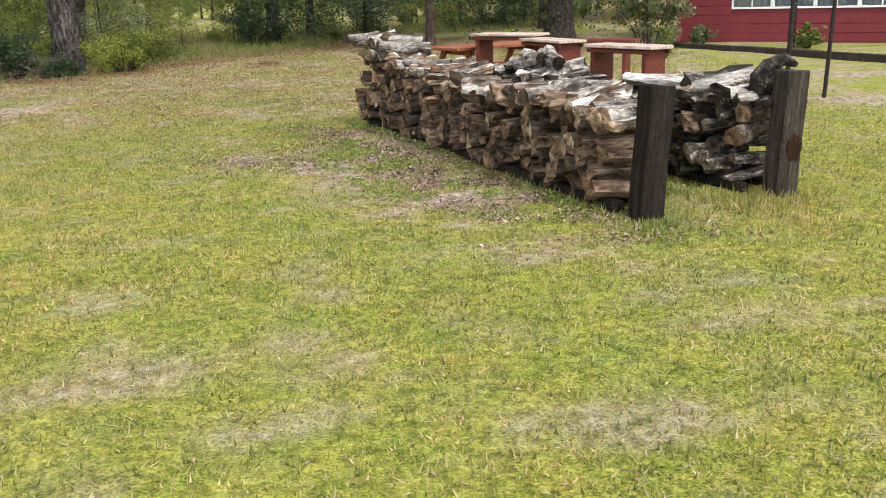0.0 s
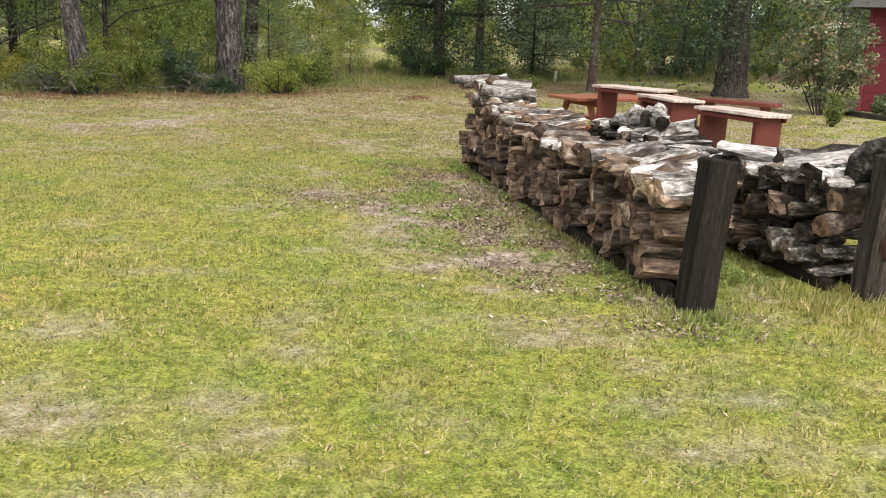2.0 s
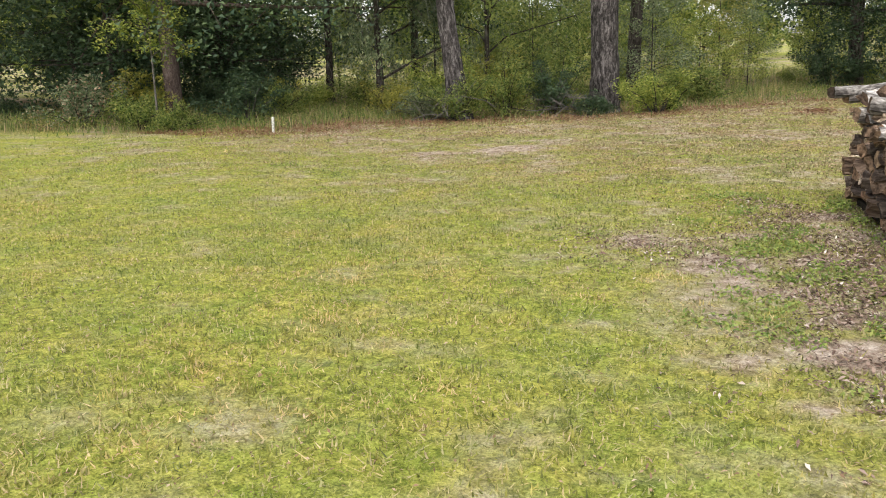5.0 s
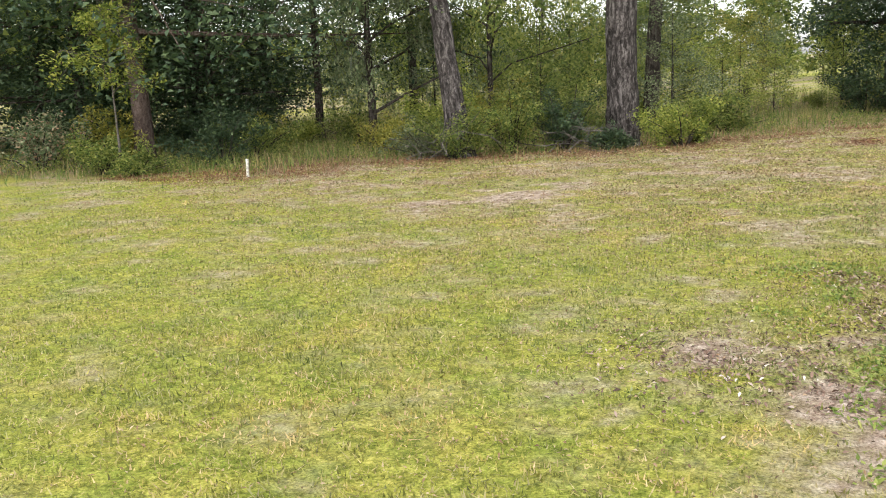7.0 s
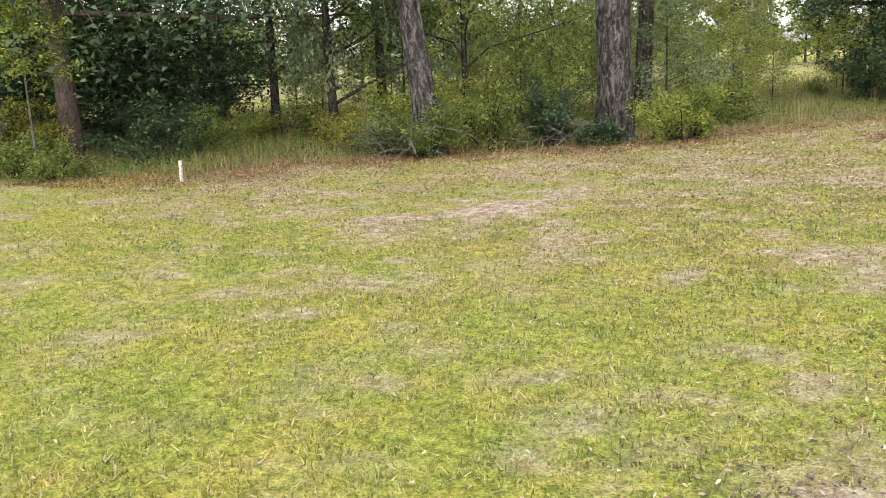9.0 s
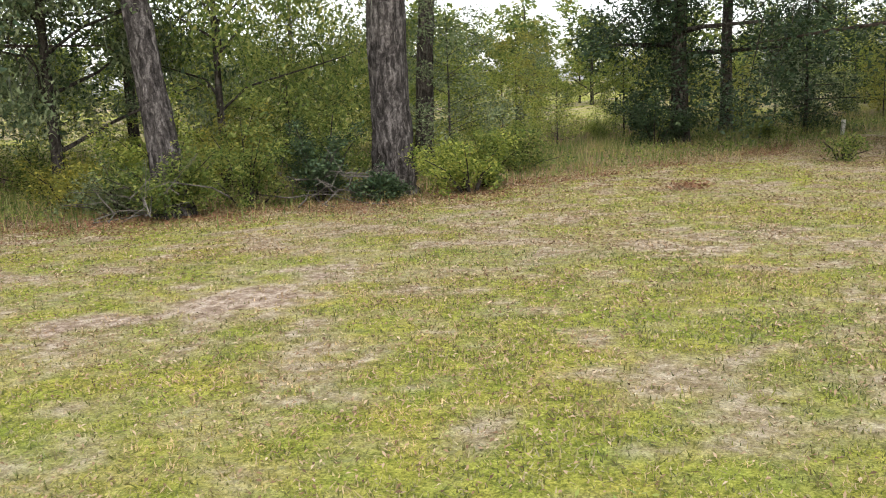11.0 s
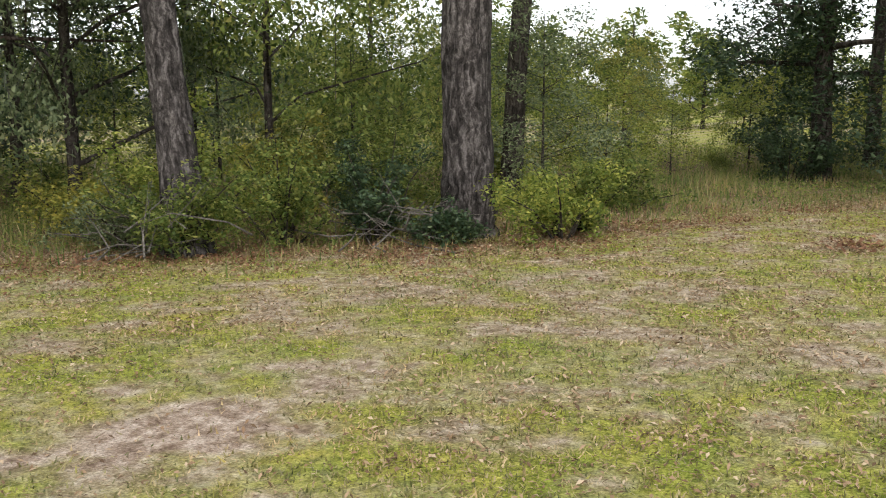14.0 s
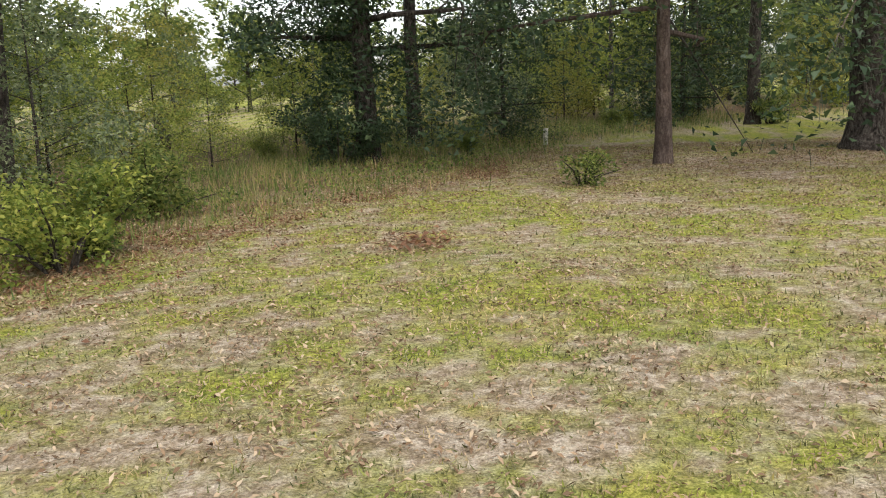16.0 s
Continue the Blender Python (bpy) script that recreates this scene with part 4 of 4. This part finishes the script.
for k in range(8):
    x0 = 1.28 + k
    w = part("window", box(1.0, 0.05, 0.05, 0.004), TRIM, house, "white-framed window with pale curtains", at=pose(x0 + 0.5, -0.02, SILL + 0.025))
    hh = WTOP - SILL
    part("frame_head", box(1.0, 0.05, 0.05, 0.004), TRIM, w, at=pose(0, 0, hh - 0.05))
    for q in (-0.475, 0.475):
        part("frame_side", box(0.05, 0.05, hh - 0.1, 0.004), TRIM, w, at=pose(q, 0, hh / 2 - 0.025))
    part("mullion", box(0.03, 0.04, hh - 0.1, 0.003), TRIM, w, at=pose(0, 0, hh / 2 - 0.025))
    for q in (0.3, 0.62, 0.94):
        part("glazing_bar", box(0.9, 0.035, 0.025, 0.003), TRIM, w, at=pose(0, 0.003, q))
    pane = part("pane", box(0.9, 0.006, hh - 0.1, 0), glass, w, at=pose(0, 0.012, hh / 2 - 0.025))
    pane.visible_shadow = False
    bm = bmesh.new()
    cols = [(bm.verts.new((-0.47 + i * 0.047, 0.1 + 0.025 * math.sin(i * 1.9 + k), -0.02)), bm.verts.new((-0.47 + i * 0.047, 0.1 + 0.025 * math.sin(i * 1.9 + k), hh))) for i in range(21)]
    for (a, b), (c2, d2) in zip(cols[:-1], cols[1:]):
        bm.faces.new((a, c2, d2, b))
    bmesh.ops.solidify(bm, geom=bm.faces[:], thickness=0.006)
    part("curtain", bm, CURTAIN, w, "pale blue-grey curtain", smooth=True)
edging = empty_at("timber_edging", pose(5.3, 22.9, 0, 0, 0, -64), "low dark timber edging of the bed beside the house", "edging")
for k in range(4):
    part("timber", box(2.35, 0.16, 0.16, 0.015, 0.006), TIE_OLD, edging, at=pose(1.2 + k * 2.4, random.uniform(-0.02, 0.02), 0.06))

# ---- stake and marker ----
stake = part("stake", box(0.04, 0.04, 0.36, 0.006, 0.003), STAKE, at=pose(-11.3, 13.1, 0.12, 3, 4, 20))
tagged(stake, "short bleached wooden stake at the lawn's edge", "stake")
stake = part("stake", box(0.08, 0.08, 0.4, 0.008, 0.004), STAKE, at=pose(-2.05, 31.0, 0.15, 0, 3, 30))
tagged(stake, "short pale wooden stake at the wood's edge", "stake")

# ---- trees and bushes ----
tree("oak_tree", "large grey-barked oak at the lawn's edge with brush at its foot", -8.0, 19.2, 15, 0.275, 5.0, 0.36, LEAF_OAK, BARK_OAK, 3, 9, 9000, 0.13, (1.2, 0), ridged=True)
tree("tree", "dark slender tree behind the big oak", -9.0, 22.5, 12, 0.17, 3.0, 0.35, LEAF_OAK, BARK_DARK, 4, 8, 7000, 0.12, (3, 0))
tree("tree", "leaning grey mossy tree at the wood's edge", -9.9, 16.8, 9, 0.2, 3.2, 0.32, LEAF_GREY, BARK_OAK, 5, 18, 15000, 0.085, (-12, -4), moss=900, hang=0.6, ridged=True)
tree("tree", "thin dark pole-like tree in the wood", -15.7, 19, 9, 0.1, 3.0, 0.3, LEAF_DARK, BARK_DARK, 6, 12, 9000, 0.11, rise=0.05)
tree("cedar_tree", "reddish-trunked cedar with dark drooping boughs", -16.0, 14.4, 10, 0.19, 5.2, 0.24, LEAF_DARK, BARK_RED, 7, 24, 34000, 0.12, rise=-0.05, flat=0.5)
tree("sapling", "slim pale-stemmed sapling with bright green leaves", -14.2, 12.75, 3.0, 0.024, 0.75, 0.45, LEAF_BRIGHT, TWIG, 8, 12, 3000, 0.075)
tree("cedar_tree", "dense dark evergreen tree clothed to the ground", -5.4, 28.3, 9, 0.2, 2.8, 0.2, LEAF_DARK, BARK_DARK, 9, 22, 32000, 0.115, low=1.1, rise=0.05, moss=250)
tree("tree", "slender dark tree hung with grey moss", -4.8, 32, 11, 0.16, 3.0, 0.35, LEAF_GREY, BARK_DARK, 10, 10, 6000, 0.15, moss=600)
tree("cedar_tree", "reddish-barked cedar shading bare ground on the lawn", -0.58, 26.45, 9, 0.125, 4.6, 0.22, LEAF_DARK, BARK_RED, 12, 24, 34000, 0.115, rise=-0.08, flat=0.5, moss=250)
tree("oak_tree", "massive dark oak standing on the lawn", 3.25, 27.9, 14, 0.4, 7.0, 0.2, LEAF_DARK, BARK_DARK, 13, 18, 24000, 0.15, rise=-0.08, moss=1500)
tree("tree", "dark tree with moss at the far side of the lawn", 3.5, 35.5, 11, 0.17, 4.5, 0.24, LEAF_OAK, BARK_DARK, 14, 11, 8000, 0.17, moss=700)
bm = bmesh.new()
tube_into(bm, [(0, 0, -0.1), (0.02, 0, 0.4), (0.06, 0.02, 0.85), (0.05, 0.05, 1.0)], [0.22, 0.16, 0.14, 0.08], 11, 0.3)
tagged(part("tree_stump", bm, BARK_DARK, at=pose(-10.7, 33, 0), smooth=True), "dark broken tree stump in the wood", "stump")
bm = bmesh.new()
tube_into(bm, [(0, 0, -0.1), (0.03, 0, 0.35), (0.16, 0.05, 0.62), (0.38, 0.1, 0.8)], [0.14, 0.12, 0.09, 0.03], 8, 0.3)
tagged(part("tree_stump", bm, BARK_DARK, at=pose(-12.6, 21.5, 0), smooth=True), "small dark broken stub among weeds", "stump")

# brushwood at the foot of the oak and its neighbour
def brush(x, y, n, spread, seed, label):
    rng = np.random.default_rng(seed)
    t = empty_at("brush_pile", pose(x, y, 0), label, "brush pile", "brush piles")
    for k in range(n):
        bm = bmesh.new()
        a = rng.random() * 6.28
        ln = spread * rng.uniform(0.5, 1.0)
        c = Vector((rng.normal() * spread * 0.35, rng.normal() * spread * 0.3, rng.uniform(0.03, 0.4)))
        dv = Vector((math.cos(a), math.sin(a) * 0.6, rng.uniform(-0.1, 0.25))) * ln
        w1, w2 = Vector(rng.normal(size=3)) * 0.09 * spread, Vector(rng.normal(size=3)) * 0.09 * spread
        pts = [c - dv, c - dv * 0.4 + w1, c + dv * 0.3 + w2 + Vector((0, 0, 0.05)), c + dv]
        tube_into(bm, [Vector((q.x, q.y, max(q.z, 0.015))) for q in pts], [0.011, 0.009, 0.006, 0.003], 5)
        for q in range(3):
            b = c + dv * rng.uniform(-0.3, 0.8)
            tube_into(bm, [b, b + Vector(rng.normal(size=3)) * 0.2 + Vector((0, 0, 0.08))], [0.007, 0.003], 4)
        part("branch", bm, TWIG, t)
    return t


brush(-8.3, 18.1, 16, 1.1, 21, "heap of dead grey branches at the oak's foot")
brush(-10.0, 16.2, 9, 1.0, 22, "fallen dead branches under a leaning tree")
for i, (x, y, h, w, leaf, n, size, label) in enumerate([
        (-8.65, 18.2, 0.95, 0.75, LEAF_DARK, 2600, 0.07, "leafy green bush at the oak's foot"), (-7.9, 18.45, 0.45, 0.5, LEAF_DARK, 1500, 0.07, "low dark green growth at the oak's foot"),
        (-6.9, 19.4, 1.0, 1.05, LEAF_BRIGHT, 2600, 0.075, "light green bush beside the oak"), (-6.9, 20.0, 0.8, 0.7, LEAF_OAK, 2000, 0.07, "rounded green bush beside the oak"),
        (-9.8, 16.5, 0.9, 0.9, LEAF_OAK, 2600, 0.07, "green bush under the leaning tree"), (-10.6, 16.6, 0.7, 0.8, LEAF_GREY, 2000, 0.06, "grey-green bush under the leaning tree"),
        (-9.3, 17.5, 1.15, 0.9, LEAF_OAK, 2400, 0.075, "dense green bush between the oak and the leaning tree"), (-10.5, 17.5, 1.3, 1.0, LEAF_BRIGHT, 2400, 0.08, "light green bush by the leaning tree"),
        (-11.8, 16.9, 0.7, 1.0, LEAF_YELLOW, 2000, 0.07, "low yellowing bush at the wood's edge"), (-8.9, 18.9, 1.2, 0.8, LEAF_OAK, 2200, 0.075, "green bush behind the dead branches"),
        (-14.6, 12.6, 0.6, 0.9, LEAF_OAK, 2200, 0.08, "low green bush at the wood's edge"), (-13.6, 12.7, 0.4, 0.7, LEAF_OAK, 1500, 0.07, "low green weeds around the sapling"),
        (-16.6, 12.6, 1.0, 1.1, LEAF_RED, 2200, 0.09, "reddish-tinged bush at the wood's edge"), (-11.0, 19.5, 1.3, 1.2, LEAF_YELLOW, 3000, 0.08, "yellow-green bush behind the leaning tree"),
        (-13.6, 18.2, 0.9, 1.3, LEAF_OAK, 2600, 0.08, "green bush in the wood"), (-15.0, 16.2, 0.9, 1.2, LEAF_DARK, 2600, 0.08, "dark green bush under the cedar"), (-13.9, 15.4, 0.7, 1.0, LEAF_OAK, 2200, 0.07, "low green bush under the cedar"), (-16.6, 17.0, 1.2, 1.3, LEAF_DARK, 2600, 0.09, "dark undergrowth bush behind the cedar"), (-2.1, 24.0, 0.55, 0.55, LEAF_OAK, 700, 0.07, "small green shrub on the lawn"),
        (4.75, 22.4, 2.6, 1.2, LEAF_RED, 3600, 0.13, "grey-green shrub with reddish leaves at the house corner"), (4.45, 19.3, 0.6, 0.4, LEAF_OAK, 900, 0.07, "small weedy shrub on the lawn"),
        (6.3, 23.6, 0.4, 0.5, LEAF_GREY, 700, 0.11, "spiky low plant in the house bed"), (8.2, 21.4, 0.5, 0.4, LEAF_OAK, 500, 0.14, "small palm-like plant in the house bed"),
        (-7.2, 22.3, 0.9, 0.8, LEAF_OAK, 2000, 0.08, "green bush in rough grass"), (-5.9, 28.0, 1.3, 1.0, LEAF_DARK, 3000, 0.09, "dark bush at the evergreen's foot"),
        (3.9, 35.4, 1.0, 0.9, LEAF_OAK, 1800, 0.09, "green bush under the far tree")]):
    bush("bush", label, x, y, h, w, leaf, 100 + i, int(n * 1.7), size * 0.74)

# the wood: understorey bushes, then trees, kept past the lawn's edge
rng = np.random.default_rng(5)
kinds = [("young tree with light green leaves in the wood", LEAF_BRIGHT), ("small green tree in the wood", LEAF_OAK), ("grey-green mossy small tree in the wood", LEAF_GREY), ("yellow-leaved small tree in the wood", LEAF_YELLOW), ("dark evergreen in the wood", LEAF_DARK)]
models = []
for k, (label, leaf) in enumerate(kinds):
    models.append(tree("small_tree", label, 0, 0, 3.9 + k * 0.35, 0.045, 1.9, 0.06, leaf, BARK_DARK, 60 + k, 15, 6800, 0.105, rise=0.35, clump=0.26, moss=90 if k == 2 else 0, split=False))
big = [tree("wood_tree", "tall tree standing in the wood", 0, 0, 12, 0.13, 3.4, 0.16, LEAF_OAK, BARK_DARK, 70, 14, 7000, 0.2, split=False), tree("wood_tree", "tall light green tree in the wood", 0, 0, 11, 0.11, 3.2, 0.14, LEAF_BRIGHT, BARK, 71, 14, 7000, 0.19, split=False)]
dark = [tree("cedar_tree", "dark drooping evergreen in the wood", 0, 0, 9, 0.13, 3.4, 0.1, LEAF_DARK, BARK_DARK, 72, 19, 13000, 0.145, rise=0.02, split=False, low=1.6)]
far = [tree("far_tree", "distant tree of the far woods", 0, 0, 9, 0.2, 4.0, 0.08, leaf, BARK_DARK, 73, 13, 3300, 0.55, split=False) for leaf in (LEAF_OAK, LEAF_BRIGHT)]
bushes = [bush("wood_bush", "leafy undergrowth bush in the wood", 0, 0, 1.3, 1.2, leaf, 80 + k, 3000, 0.095, 9, split=False) for k, leaf in enumerate((LEAF_OAK, LEAF_BRIGHT, LEAF_DARK, LEAF_YELLOW))]
used = set()


def fill(models, step, lo, hi, weights, smin, smax, skip=(), thin=1.0):
    for gx0 in np.arange(-46, 34, step):
        for gy0 in np.arange(6, 74, step):
            x, y = gx0 + rng.uniform(-0.45, 0.45) * step, gy0 + rng.uniform(-0.45, 0.45) * step
            d = float(past_edge(np.array([x]), np.array([y]))[0])
            if not lo < d < hi or (x > 5 and y < 36) or any((x - a) ** 2 + (y - b) ** 2 < q * q for a, b, q in skip):
                continue
            young = -26 < x < -2.5 and y > 4.5 - x
            shady = x < -11.5 and y < 4.5 - x
            if (young and rng.random() > thin) or (shady and smax == 1.2 and lo < 2):
                continue
            w = weights(x, y)
            k = int(rng.choice(len(models), p=np.array(w) / sum(w)))
            s = rng.uniform(smin, smax) * (0.8 if young else 1)
            m = pose(x, y, 0, 0, 0, rng.uniform(0, 360)) @ Matrix.Scale(s, 4)
            if models[k] not in used:
                used.add(models[k])
                models[k].matrix_basis = m
            else:
                copy_thing(models[k], m)


def mood(x, y):
    if -26 < x < -2.5 and y > 4.5 - x:
        return [2.4, 1.0, 1.1, 0.9, 0.0]
    return [1.3, 1.5, 1.1, 1.0, 3.0 if x < -11 else 0.7]


KEEP = [(-15.2, 13.9, 1.5), (-14.6, 13.3, 1.2), (-8, 19.2, 1.4), (-9.9, 16.8, 1.0), (-5.4, 28.3, 1.7), (-5.0, 25.8, 1.6), (-12.9, 11.9, 1.4), (-10.7, 33, 1.5), (-12.6, 21.5, 1.6), (-11.6, 19.8, 1.2)]
NW = [(-13, 31, 9.5)]
fill(bushes, 2.5, 1.0, 6, lambda x, y: [1.2, 1, 1.6 if x < -12 and y < 20 else 0.2, 0.6], 0.5, 1.1, KEEP, 0.7)
fill(models, 3.15, 1.6, 13, mood, 0.65, 1.2, KEEP, 0.9)
fill(models[:4], 5.0, 13, 21, lambda x, y: [2.0, 1.2, 0.8, 0.7] if x < 0 else [1, 1, 0, 0], 0.8, 1.25, KEEP)
fill(big, 6.0, 3.0, 13, lambda x, y: [1, 0.8], 0.8, 1.2, KEEP + NW, 0.0)
fill(dark, 4.0, 1.5, 8, lambda x, y: [1], 0.7, 1.15, KEEP + NW + [(0, 42, 16), (-30, 5, 6), (-6, 25, 7)], 0.0)

# extra evergreens added as a dark bank, standing in for canopy shade behind the cedar
for x, y, k, turn in ((-17.6, 17.0, 0.9, 20), (-18.8, 14.8, 1.0, 80), (-19.8, 18.6, 1.1, 200), (-21.5, 15.8, 1.1, 150), (-22.0, 12.6, 1.0, 260), (-24.5, 18.5, 1.2, 10), (-20.6, 21.8, 1.1, 330)):
    copy_thing(dark[0], pose(x, y, 0, 0, 0, turn) @ Matrix.Scale(k, 4))
tree("willowy_tree", "grey-green tree with fine trailing foliage in the wood", -13.0, 17.9, 6.5, 0.09, 2.3, 0.1, LEAF_GREY, BARK_DARK, 91, 20, 24000, 0.085, hang=1.4, moss=500, clump=0.26)
tree("willowy_tree", "bright green tree with trailing branches in the wood", -11.2, 19.6, 7, 0.065, 2.5, 0.16, LEAF_OAK, BARK_DARK, 92, 20, 22000, 0.09, hang=1.2, clump=0.26)

for model, x, y, k, turn in ((big[1], -14.2, 26.5, 0.75, 40), (big[0], -17.0, 24.0, 0.85, 250), (big[1], 0.4, 38.5, 0.85, 200), 
                             (dark[0], -2.9, 31.6, 0.55, 60), (dark[0], 2.2, 37.5, 0.75, 280),
                             (models[0], -8.6, 25.6, 0.75, 140), (models[1], -10.4, 24.2, 0.95, 80), (models[3], -9.6, 29.5, 1.0, 190), (models[0], -12.2, 23.0, 0.9, 320)):
    copy_thing(model, pose(x, y, 0, 0, 0, turn) @ Matrix.Scale(k, 4))

# far belt of woods beyond the open ground
for k in range(74):
    a = radians(35 + k * 1.85 + rng.uniform(-1, 1))
    r = rng.uniform(40, 62)
    m = pose(-6 + r * math.cos(a), 14 + r * math.sin(a), 0, 0, 0, rng.uniform(0, 360)) @ Matrix.Scale(rng.uniform(0.58, 0.82), 4)
    if k < 2:
        far[k].matrix_basis = m
    else:
        copy_thing(far[k % 2], m)
